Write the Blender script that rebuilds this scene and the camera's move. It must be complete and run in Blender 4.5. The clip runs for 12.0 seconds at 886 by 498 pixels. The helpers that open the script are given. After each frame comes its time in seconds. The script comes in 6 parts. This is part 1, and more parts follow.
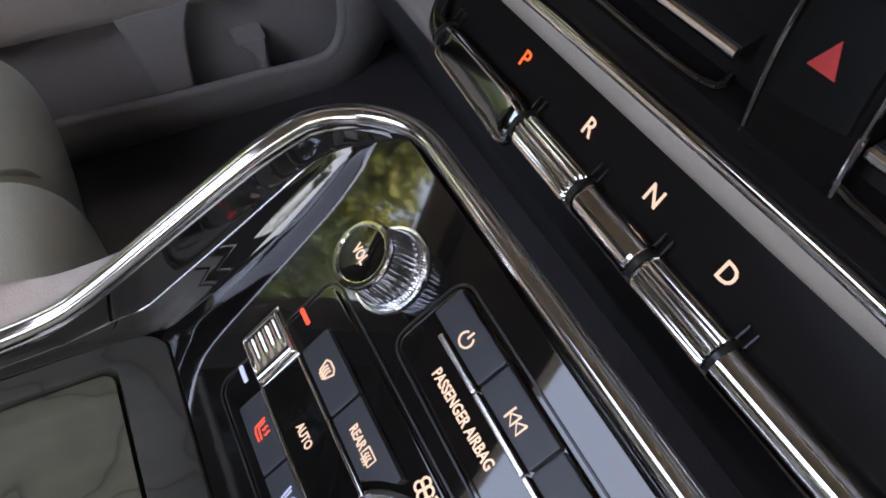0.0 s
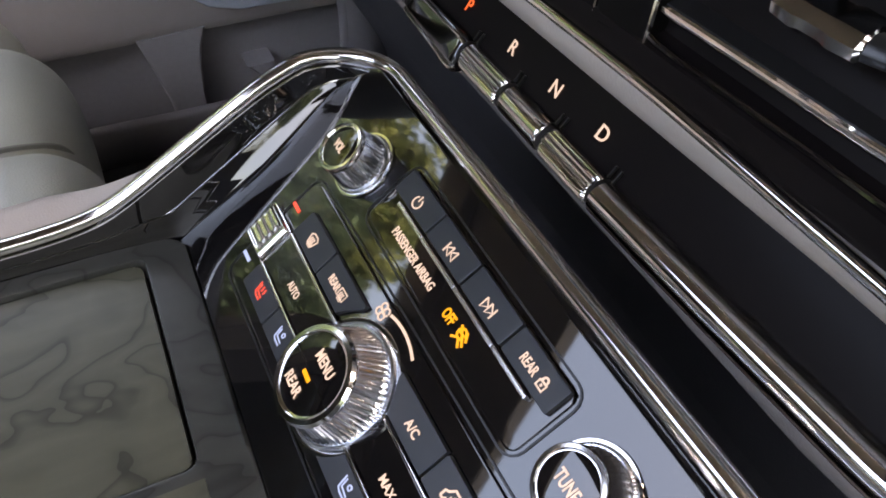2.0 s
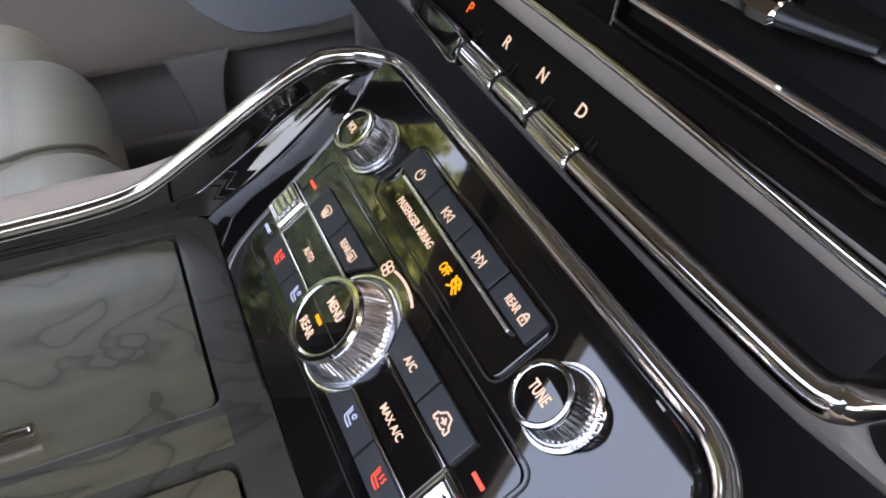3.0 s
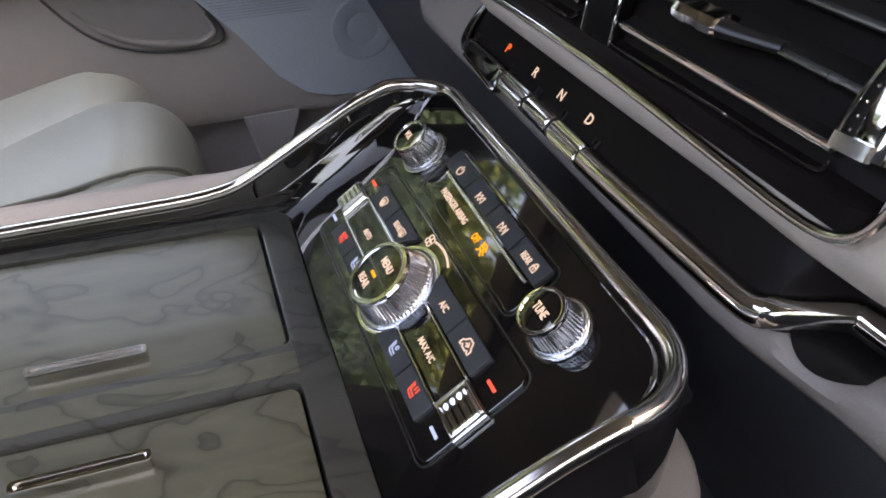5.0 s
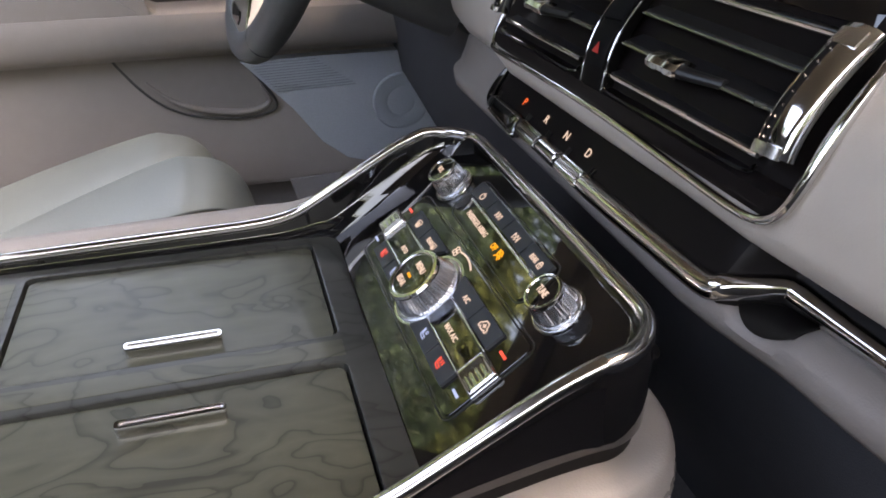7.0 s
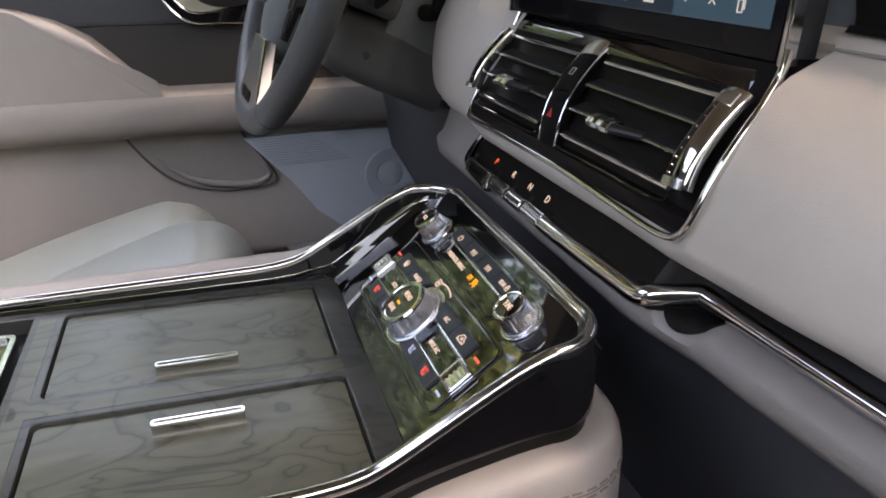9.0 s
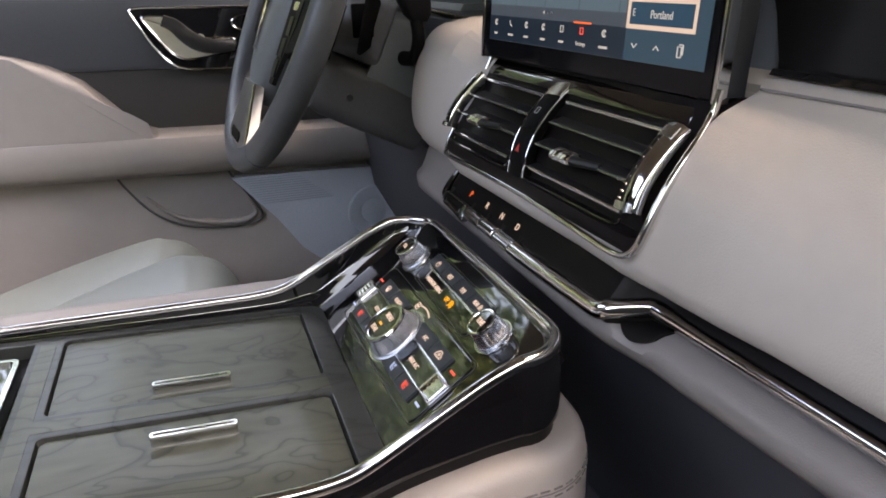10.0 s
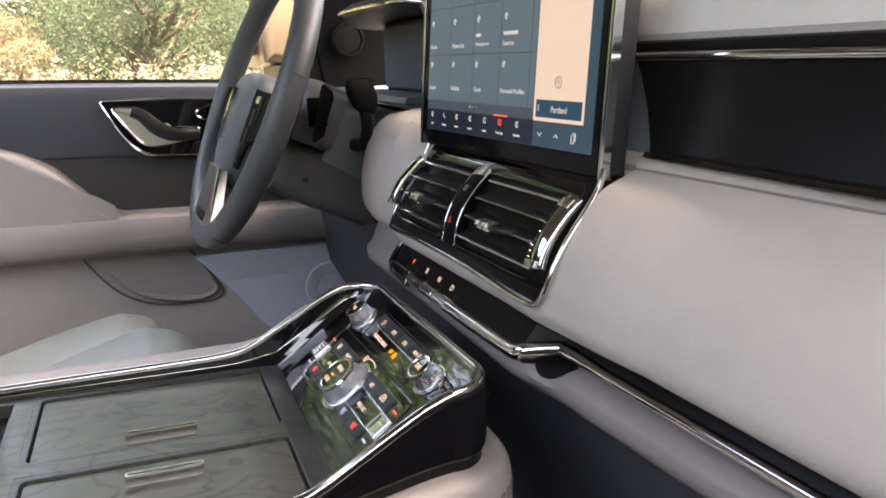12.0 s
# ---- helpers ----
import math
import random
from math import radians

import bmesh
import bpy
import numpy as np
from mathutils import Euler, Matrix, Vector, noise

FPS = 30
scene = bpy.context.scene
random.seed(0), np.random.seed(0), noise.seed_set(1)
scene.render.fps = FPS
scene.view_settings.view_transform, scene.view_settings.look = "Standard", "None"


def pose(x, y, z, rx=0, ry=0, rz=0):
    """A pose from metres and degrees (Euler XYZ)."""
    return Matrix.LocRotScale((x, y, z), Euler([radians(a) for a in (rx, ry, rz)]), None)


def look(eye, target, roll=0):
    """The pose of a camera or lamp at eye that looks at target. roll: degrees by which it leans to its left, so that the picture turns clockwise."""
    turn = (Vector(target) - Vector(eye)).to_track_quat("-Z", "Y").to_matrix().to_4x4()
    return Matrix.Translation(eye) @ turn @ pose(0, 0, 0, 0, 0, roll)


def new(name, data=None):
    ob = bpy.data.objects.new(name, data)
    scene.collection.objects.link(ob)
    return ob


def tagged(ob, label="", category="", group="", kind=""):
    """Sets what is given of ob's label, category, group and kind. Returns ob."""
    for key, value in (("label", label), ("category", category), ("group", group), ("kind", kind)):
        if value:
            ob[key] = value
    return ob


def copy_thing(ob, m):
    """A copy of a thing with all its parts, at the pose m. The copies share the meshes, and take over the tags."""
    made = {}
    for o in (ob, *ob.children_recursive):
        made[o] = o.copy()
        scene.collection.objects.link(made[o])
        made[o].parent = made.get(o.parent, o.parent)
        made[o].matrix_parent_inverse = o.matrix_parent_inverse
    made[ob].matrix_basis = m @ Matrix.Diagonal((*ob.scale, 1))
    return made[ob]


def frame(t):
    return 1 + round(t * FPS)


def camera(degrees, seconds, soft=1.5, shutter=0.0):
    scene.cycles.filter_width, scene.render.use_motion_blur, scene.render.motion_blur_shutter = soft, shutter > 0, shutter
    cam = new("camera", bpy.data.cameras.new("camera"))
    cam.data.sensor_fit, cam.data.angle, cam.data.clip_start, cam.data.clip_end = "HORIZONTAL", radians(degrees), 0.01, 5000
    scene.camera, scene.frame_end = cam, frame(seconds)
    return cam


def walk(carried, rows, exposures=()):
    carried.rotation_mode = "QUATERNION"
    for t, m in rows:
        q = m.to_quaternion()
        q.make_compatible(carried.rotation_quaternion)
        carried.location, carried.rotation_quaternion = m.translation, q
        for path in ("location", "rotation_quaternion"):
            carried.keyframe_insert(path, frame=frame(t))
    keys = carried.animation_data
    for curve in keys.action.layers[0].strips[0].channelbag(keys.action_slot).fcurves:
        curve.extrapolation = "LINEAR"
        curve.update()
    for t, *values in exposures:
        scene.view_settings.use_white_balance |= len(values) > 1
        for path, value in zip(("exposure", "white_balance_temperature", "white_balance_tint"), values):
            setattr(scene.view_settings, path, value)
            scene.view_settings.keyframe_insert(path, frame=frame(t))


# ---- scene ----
cam = camera(62.9, 12.0, soft=1.75)
PATH = [
    (0.0, (0.05926, 0.01282, 1.43199), (-1.0866, 0.5450, -0.1185), -1.70),
    (0.5, (0.08097, 0.00824, 1.43389), (-1.0936, 0.5420, -0.0936), -1.69),
    (1.0, (0.10247, 0.00299, 1.43598), (-1.0937, 0.5484, -0.0712), -1.68),
    (1.5, (0.12376, -0.00279, 1.43821), (-1.0953, 0.5554, -0.0465), -1.69),
    (2.0, (0.14485, -0.00897, 1.44051), (-1.1027, 0.5580, -0.0171), -1.71),
    (2.5, (0.16575, -0.01542, 1.44286), (-1.1168, 0.5538, 0.0175), -1.74),
    (3.0, (0.18647, -0.02205, 1.44521), (-1.1371, 0.5423, 0.0570), -1.78),
    (5.0, (0.26813, -0.04872, 1.45456), (-1.2405, 0.4534, 0.2426), -1.95),
    (5.5, (0.28840, -0.05514, 1.45689), (-1.2624, 0.4315, 0.2916), -1.99),
    (6.0, (0.30867, -0.06138, 1.45925), (-1.2804, 0.4138, 0.3407), -2.03),
    (6.5, (0.32898, -0.06741, 1.46164), (-1.2941, 0.4017, 0.3900), -2.06),
    (7.0, (0.34935, -0.07323, 1.46409), (-1.3037, 0.3961, 0.4396), -2.09),
    (9.0, (0.43189, -0.09408, 1.47455), (-1.3079, 0.4391, 0.6460), -2.14),
    (9.5, (0.45283, -0.09869, 1.47733), (-1.3020, 0.4628, 0.6996), -2.14),
    (10.0, (0.47389, -0.10305, 1.48014), (-1.2932, 0.4894, 0.7536), -2.13),
    (10.5, (0.49504, -0.10718, 1.48296), (-1.2814, 0.5180, 0.8077), -2.11),
    (11.0, (0.51624, -0.11107, 1.48573), (-1.2664, 0.5478, 0.8619), -2.08),
    (11.5, (0.53745, -0.11472, 1.48838), (-1.2488, 0.5784, 0.9168), -2.05),
    (12.0, (0.55860, -0.11813, 1.49084), (-1.2303, 0.6100, 0.9743), -2.02),
]
EXPOSURE = 4.11
walk(cam, [(t, look(eye, target, roll)) for t, eye, target, roll in PATH],
     exposures=[(0.0, EXPOSURE + 0.13, 8920, 14.6), (2.5, EXPOSURE + 0.11, 8920, 14.6), (5.5, EXPOSURE + 0.05, 8920, 14.6), (9.0, EXPOSURE - 0.02, 8920, 14.6), (10.5, EXPOSURE + 0.04, 8920, 14.6), (12.0, EXPOSURE + 0.16, 8920, 14.6)])

# ---------------------------------------------------------------- daylight
SUN_AZ, SUN_EL = radians(37), radians(70)      # a high sun; the roof keeps it off the dash
world = bpy.data.worlds.new("sky")
scene.world = world
world.use_nodes = True
wn = world.node_tree
sky = wn.nodes.new("ShaderNodeTexSky")
sky.sky_type, sky.sun_disc = "NISHITA", False
sky.sun_elevation, sky.sun_rotation = SUN_EL, SUN_AZ
sky.air_density, sky.dust_density = 1.0, 5.0
wn.nodes["Background"].inputs["Strength"].default_value = 0.15
wn.links.new(sky.outputs["Color"], wn.nodes["Background"].inputs["Color"])
sun = new("sun", bpy.data.lights.new("sun", "SUN"))
sun.data.energy, sun.data.angle, sun.data.color = 3.2, radians(0.55), (1.0, 0.95, 0.87)
sun_way = Vector((math.sin(SUN_AZ) * math.cos(SUN_EL), math.cos(SUN_AZ) * math.cos(SUN_EL), math.sin(SUN_EL)))
sun.matrix_world = look((0, 0, 0), -sun_way)
sun.location = (6, -6, 9)



# ---------------------------------------------------------------- materials
def material(name, colour, rough=0.5, metal=0.0, grain=0.0, scale=40.0, bump=0.0, bump_scale=600.0, blotch=0.0, coat=0.0, spec=0.5, rough_var=0.0):
    """Principled surface with fine grain, large blotches and a fine relief."""
    m = bpy.data.materials.new(name)
    m.use_nodes = True
    t = m.node_tree
    b = t.nodes["Principled BSDF"]
    b.inputs["Roughness"].default_value, b.inputs["Metallic"].default_value = rough, metal
    b.inputs["Coat Weight"].default_value, b.inputs["Coat Roughness"].default_value = coat, 0.04
    b.inputs["Specular IOR Level"].default_value = spec
    b.inputs["Base Color"].default_value = (*colour, 1)
    co = t.nodes.new("ShaderNodeTexCoord")

    def noise_tex(s, detail=4.0):
        n = t.nodes.new("ShaderNodeTexNoise")
        n.inputs["Scale"].default_value, n.inputs["Detail"].default_value = s, detail
        t.links.new(co.outputs["Object"], n.inputs["Vector"])
        return n.outputs["Fac"]

    if grain or blotch:
        fine, large = noise_tex(scale), noise_tex(scale * 0.12, 3.0)
        total = t.nodes.new("ShaderNodeMath")
        total.operation = "MULTIPLY_ADD"
        total.inputs[1].default_value = 2 * grain
        t.links.new(fine, total.inputs[0])
        second = t.nodes.new("ShaderNodeMath")
        second.operation = "MULTIPLY_ADD"
        second.inputs[1].default_value, second.inputs[2].default_value = 2 * blotch, 1 - grain - blotch
        t.links.new(large, second.inputs[0])
        t.links.new(second.outputs[0], total.inputs[2])
        mix = t.nodes.new("ShaderNodeVectorMath")
        mix.operation = "SCALE"
        mix.inputs[0].default_value = colour
        t.links.new(total.outputs[0], mix.inputs["Scale"])
        t.links.new(mix.outputs[0], b.inputs["Base Color"])
    if rough_var:
        r = t.nodes.new("ShaderNodeMapRange")
        r.inputs["To Min"].default_value, r.inputs["To Max"].default_value = rough - rough_var, rough + rough_var
        t.links.new(noise_tex(scale * 0.5), r.inputs["Value"])
        t.links.new(r.outputs[0], b.inputs["Roughness"])
    if bump:
        bp = t.nodes.new("ShaderNodeBump")
        bp.inputs["Strength"].default_value, bp.inputs["Distance"].default_value = bump, 0.0006
        v = t.nodes.new("ShaderNodeTexVoronoi")
        v.inputs["Scale"].default_value = bump_scale
        t.links.new(co.outputs["Object"], v.inputs["Vector"])
        t.links.new(v.outputs["Distance"], bp.inputs["Height"])
        t.links.new(bp.outputs[0], b.inputs["Normal"])
    return m


def glowing(name, colour, strength):
    m = bpy.data.materials.new(name)
    m.use_nodes = True
    b = m.node_tree.nodes["Principled BSDF"]
    b.inputs["Base Color"].default_value = (*(0.25 * c for c in colour), 1)
    b.inputs["Emission Color"].default_value = (*colour, 1)
    b.inputs["Emission Strength"].default_value = strength * 2 ** (1.9 - EXPOSURE)
    b.inputs["Roughness"].default_value = 0.3
    return m


def veneer(name, colour, dark, rough):
    """Satin dark veneer: wandering vein lines over soft cross figure."""
    m = material(name, colour, rough, coat=0.10, spec=0.38)
    t = m.node_tree
    b = t.nodes["Principled BSDF"]
    co = t.nodes.new("ShaderNodeTexCoord")
    mp = t.nodes.new("ShaderNodeMapping")
    mp.inputs["Scale"].default_value = (1.0, 0.55, 1.0)
    t.links.new(co.outputs["Object"], mp.inputs["Vector"])
    big = t.nodes.new("ShaderNodeTexNoise")
    big.inputs["Scale"].default_value, big.inputs["Detail"].default_value, big.inputs["Distortion"].default_value = 17.0, 2.6, 0.5
    t.links.new(mp.outputs[0], big.inputs["Vector"])
    rings = t.nodes.new("ShaderNodeMath")
    rings.operation = "MULTIPLY"
    rings.inputs[1].default_value = 9.0
    t.links.new(big.outputs["Fac"], rings.inputs[0])
    saw = t.nodes.new("ShaderNodeMath")
    saw.operation = "FRACT"
    t.links.new(rings.outputs[0], saw.inputs[0])
    ramp = t.nodes.new("ShaderNodeValToRGB")
    e = ramp.color_ramp.elements
    e[0].position, e[0].color = 0.0, (0.40, 0.40, 0.40, 1)
    e[1].position, e[1].color = 0.10, (0.70, 0.70, 0.70, 1)
    for p, c in ((0.16, 0.90), (0.5, 1.08), (0.9, 0.98), (1.0, 0.80)):
        k = e.new(p)
        k.color = (c, c, c, 1)
    t.links.new(saw.outputs[0], ramp.inputs[0])
    fig = t.nodes.new("ShaderNodeTexNoise")
    fig.inputs["Scale"].default_value, fig.inputs["Detail"].default_value = 55.0, 5.0
    st = t.nodes.new("ShaderNodeMapping")
    st.inputs["Scale"].default_value = (1.6, 0.25, 1.0)
    t.links.new(co.outputs["Object"], st.inputs["Vector"])
    t.links.new(st.outputs[0], fig.inputs["Vector"])
    cm = t.nodes.new("ShaderNodeMixRGB")
    cm.inputs[1].default_value, cm.inputs[2].default_value = (*dark, 1), (*colour, 1)
    t.links.new(fig.outputs["Fac"], cm.inputs[0])
    mul = t.nodes.new("ShaderNodeMixRGB")
    mul.blend_type, mul.inputs[0].default_value = "MULTIPLY", 1.0
    t.links.new(cm.outputs[0], mul.inputs[1])
    t.links.new(ramp.outputs[0], mul.inputs[2])
    t.links.new(mul.outputs[0], b.inputs["Base Color"])
    bp = t.nodes.new("ShaderNodeBump")
    bp.inputs["Strength"].default_value, bp.inputs["Distance"].default_value = 0.12, 0.0004
    t.links.new(fig.outputs["Fac"], bp.inputs["Height"])
    t.links.new(bp.outputs[0], b.inputs["Normal"])
    return m


def leafy(name, low, high, gloss=0.5):
    """Leaves that differ one from the next, a little translucent."""
    m = bpy.data.materials.new(name)
    m.use_nodes = True
    t = m.node_tree
    b = t.nodes["Principled BSDF"]
    g = t.nodes.new("ShaderNodeNewGeometry")
    ramp = t.nodes.new("ShaderNodeValToRGB")
    ramp.color_ramp.elements[0].color, ramp.color_ramp.elements[1].color = (*low, 1), (*high, 1)
    t.links.new(g.outputs["Random Per Island"], ramp.inputs[0])
    t.links.new(ramp.outputs[0], b.inputs["Base Color"])
    b.inputs["Roughness"].default_value = gloss
    b.inputs["Specular IOR Level"].default_value = 0.15
    tr = t.nodes.new("ShaderNodeBsdfTranslucent")
    t.links.new(ramp.outputs[0], tr.inputs["Color"])
    mix = t.nodes.new("ShaderNodeMixShader")
    mix.inputs[0].default_value = 0.6
    t.links.new(b.outputs[0], mix.inputs[1])
    t.links.new(tr.outputs[0], mix.inputs[2])
    t.links.new(mix.outputs[0], t.nodes["Material Output"].inputs["Surface"])
    return m


def pane_glass(name, gloss=0.05, tint=(1, 1, 1)):
    m = bpy.data.materials.new(name)
    m.use_nodes = True
    t = m.node_tree
    tr, gl, mix = (t.nodes.new("ShaderNodeBsdf" + k) for k in ("Transparent", "Glossy")), None, t.nodes.new("ShaderNodeMixShader")
    tr, gl = tuple(tr)
    tr.inputs["Color"].default_value = (*tint, 1)
    gl.inputs["Roughness"].default_value = 0.0
    mix.inputs[0].default_value = gloss
    t.links.new(tr.outputs[0], mix.inputs[1])
    t.links.new(gl.outputs[0], mix.inputs[2])
    t.links.new(mix.outputs[0], t.nodes["Material Output"].inputs["Surface"])
    return m


GLOSS = material("piano_black", (0.0050, 0.0047, 0.0052), 0.035, spec=0.5, coat=0.75)
LETTER_BLACK = material("dull_black_glass", (0.0085, 0.0070, 0.0072), 0.30, spec=0.06)
KNURL = material("knurled_metal", (0.66, 0.69, 0.74), 0.20, 1.0, rough_var=0.06, scale=90)
SATIN = material("satin_black_plastic", (0.012, 0.012, 0.013), 0.32, grain=0.1, scale=300, bump=0.05)
BUTTON = material("soft_touch_button", (0.020, 0.024, 0.030), 0.42, grain=0.1, scale=500, bump=0.04, bump_scale=2500)
CHROME = material("bright_chrome", (0.66, 0.655, 0.65), 0.09, 1.0, rough_var=0.03, scale=60)
SMOKE = material("smoked_chrome", (0.40, 0.39, 0.38), 0.12, 1.0, rough_var=0.04, scale=60)
DIM_EDGE = material("dim_metal_edge", (0.36, 0.36, 0.365), 0.26, 1.0, rough_var=0.05, scale=60)
PARK_GLASS = material("smoked_key_glass", (0.20, 0.205, 0.215), 0.08, 1.0, rough_var=0.03, scale=60)
SCREEN_GLASS = material("screen_glass", (0.006, 0.006, 0.007), 0.10, spec=0.14)
RAIL = material("satin_chrome_rail", (0.66, 0.64, 0.63), 0.14, 1.0, rough_var=0.04, scale=60)
SPOKE = material("satin_silver", (0.46, 0.45, 0.44), 0.34, 1.0, grain=0.05, scale=200, rough_var=0.05)
STEEL = material("brushed_metal", (0.76, 0.74, 0.72), 0.24, 1.0, grain=0.06, scale=300, rough_var=0.06)
WOOD = veneer("dark_grey_green_veneer", (0.078, 0.082, 0.060), (0.038, 0.040, 0.031), 0.36)
WOOD_EDGE = veneer("charcoal_veneer", (0.042, 0.045, 0.042), (0.024, 0.026, 0.025), 0.33)
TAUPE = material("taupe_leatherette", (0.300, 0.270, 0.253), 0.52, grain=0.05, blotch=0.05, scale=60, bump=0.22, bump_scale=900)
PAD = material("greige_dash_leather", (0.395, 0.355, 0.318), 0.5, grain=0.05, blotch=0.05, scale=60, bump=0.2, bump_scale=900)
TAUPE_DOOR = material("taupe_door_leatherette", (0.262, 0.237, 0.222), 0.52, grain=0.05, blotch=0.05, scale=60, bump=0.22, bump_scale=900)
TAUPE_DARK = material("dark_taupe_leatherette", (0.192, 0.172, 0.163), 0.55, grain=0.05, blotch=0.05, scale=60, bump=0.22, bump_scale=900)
SEAT = material("pale_grey_seat_leather", (0.212, 0.230, 0.208), 0.42, grain=0.05, blotch=0.06, scale=60, bump=0.25, bump_scale=700)
HUB_GREY = material("grey_soft_plastic", (0.112, 0.124, 0.130), 0.45, grain=0.1, scale=200, bump=0.2, bump_scale=1100)
CHARCOAL = material("charcoal_soft_plastic", (0.044, 0.049, 0.057), 0.5, grain=0.1, scale=200, bump=0.2, bump_scale=1100)
WHEEL = material("charcoal_wheel_leather", (0.066, 0.070, 0.075), 0.40, grain=0.12, blotch=0.1, scale=120, bump=0.25, bump_scale=800)
DARK = material("near_black_trim", (0.0085, 0.0078, 0.0078), 0.36, grain=0.15, scale=120, spec=0.12)
CARPET = material("black_carpet", (0.042, 0.042, 0.047), 0.95, grain=0.5, scale=500, bump=0.6, bump_scale=900)
UPPER = material("pale_grey_soft_plastic", (0.66, 0.645, 0.63), 0.6, grain=0.05, blotch=0.05, scale=80, bump=0.2, bump_scale=900)
LINER = material("charcoal_headliner", (0.020, 0.020, 0.021), 0.9, grain=0.06, scale=200, bump=0.2)
GRILLE = material("blue_grey_speaker_cloth", (0.40, 0.44, 0.49), 0.40, 0.0, grain=0.1, scale=300, bump=0.5, bump_scale=1400)
GRILLE_DISC = material("speaker_disc_cloth", (0.335, 0.370, 0.412), 0.45, grain=0.1, scale=300, bump=0.5, bump_scale=1400)
GRILLE_LINE = material("speaker_cloth_groove", (0.24, 0.265, 0.30), 0.5, grain=0.1, scale=300)
FLANK = material("slate_grey_plastic", (0.0125, 0.0145, 0.0175), 0.45, spec=0.22, grain=0.1, scale=200, bump=0.1)
KNEE = material("black_knee_plastic", (0.036, 0.038, 0.045), 0.5, grain=0.12, blotch=0.1, scale=150, bump=0.2, bump_scale=1100)
DEEP = material("deep_black_plastic", (0.0036, 0.0033, 0.0034), 0.5, grain=0.1, scale=300, spec=0.08)
MATTE = material("matt_black_plastic", (0.0045, 0.0045, 0.005), 0.6, grain=0.12, scale=300, spec=0.1)
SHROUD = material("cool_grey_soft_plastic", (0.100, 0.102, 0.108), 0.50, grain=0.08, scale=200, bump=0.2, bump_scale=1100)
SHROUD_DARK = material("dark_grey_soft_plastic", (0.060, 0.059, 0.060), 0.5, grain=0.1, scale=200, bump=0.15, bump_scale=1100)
VENT_BLACK = material("dull_black_vent_plastic", (0.013, 0.0125, 0.0135), 0.42, grain=0.1, scale=300, spec=0.3)
THREAD = material("grey_thread", (0.150, 0.138, 0.130), 0.8, grain=0.2, scale=900)
LIT = glowing("backlit_print", (1.0, 0.80, 0.73), 0.20)
LIT_RED = glowing("red_print", (1.0, 0.10, 0.07), 0.32)
LIT_BLUE = glowing("blue_print", (0.42, 0.56, 1.0), 0.28)
LIT_AMBER = glowing("amber_print", (1.0, 0.42, 0.02), 0.30)
LIT_P = glowing("red_orange_print", (1.0, 0.16, 0.05), 0.30)
PRINT_RED = material("red_print_unlit", (0.45, 0.03, 0.03), 0.4)
PRINT_GREY = material("grey_print", (0.30, 0.30, 0.30), 0.5)


# ---------------------------------------------------------------- building helpers
def weighted_normals(bm, angle):
    """Corner normals weighted by face area, so that large flat faces stay flat beside rounded edges."""
    bm.normal_update()
    bm.faces.index_update()
    area, limit, out = [f.calc_area() for f in bm.faces], math.cos(radians(angle)), []
    for f in bm.faces:
        for corner in f.loops:
            n = Vector()
            for g in corner.vert.link_faces:
                if g.normal.dot(f.normal) > limit:
                    n += g.normal * area[g.index]
            out.append(n.normalized() if n.length > 1e-12 else f.normal.copy())
    return out


def part(name, bm, mat, parent=None, label="", m=None, angle=40):
    me = bpy.data.meshes.new(name)
    bmesh.ops.recalc_face_normals(bm, faces=bm.faces)
    normals = weighted_normals(bm, angle) if len(bm.faces) < 5000 else None
    bm.to_mesh(me)
    bm.free()
    me.materials.append(mat)
    me.polygons.foreach_set("use_smooth", [True] * len(me.polygons))
    me.set_sharp_from_angle(angle=radians(angle))
    if normals:
        me.normals_split_custom_set(normals)
    ob = new(name, me)
    if m is not None:
        ob.matrix_basis = m
    if parent is not None:
        ob.parent = parent
    return tagged(ob, label)


def thing(name, label, category, m=None, group="", kind=""):
    ob = new(name)
    if m is not None:
        ob.matrix_basis = m
    return tagged(ob, label, category, group, kind)


def at(x, y, z):
    return Matrix.Translation((x, y, z))


def rbox(x0, x1, y0, y1, z0, z1, r=0.002, seg=2):
    bm = bmesh.new()
    bmesh.ops.create_cube(bm, size=1)
    for v in bm.verts:
        v.co = Vector(((x0 + x1) / 2 + v.co.x * (x1 - x0), (y0 + y1) / 2 + v.co.y * (y1 - y0), (z0 + z1) / 2 + v.co.z * (z1 - z0)))
    if r:
        bmesh.ops.bevel(bm, geom=bm.edges[:], offset=r, segments=seg, profile=0.6, affect="EDGES")
    return bm


def rrect(x0, x1, y0, y1, r, n=4):
    out = []
    for cx, cy, a0 in ((x1 - r, y1 - r, 0), (x0 + r, y1 - r, 90), (x0 + r, y0 + r, 180), (x1 - r, y0 + r, 270)):
        for i in range(n + 1):
            a = radians(a0 + 90 * i / n)
            out.append((cx + r * math.cos(a), cy + r * math.sin(a)))
    return out


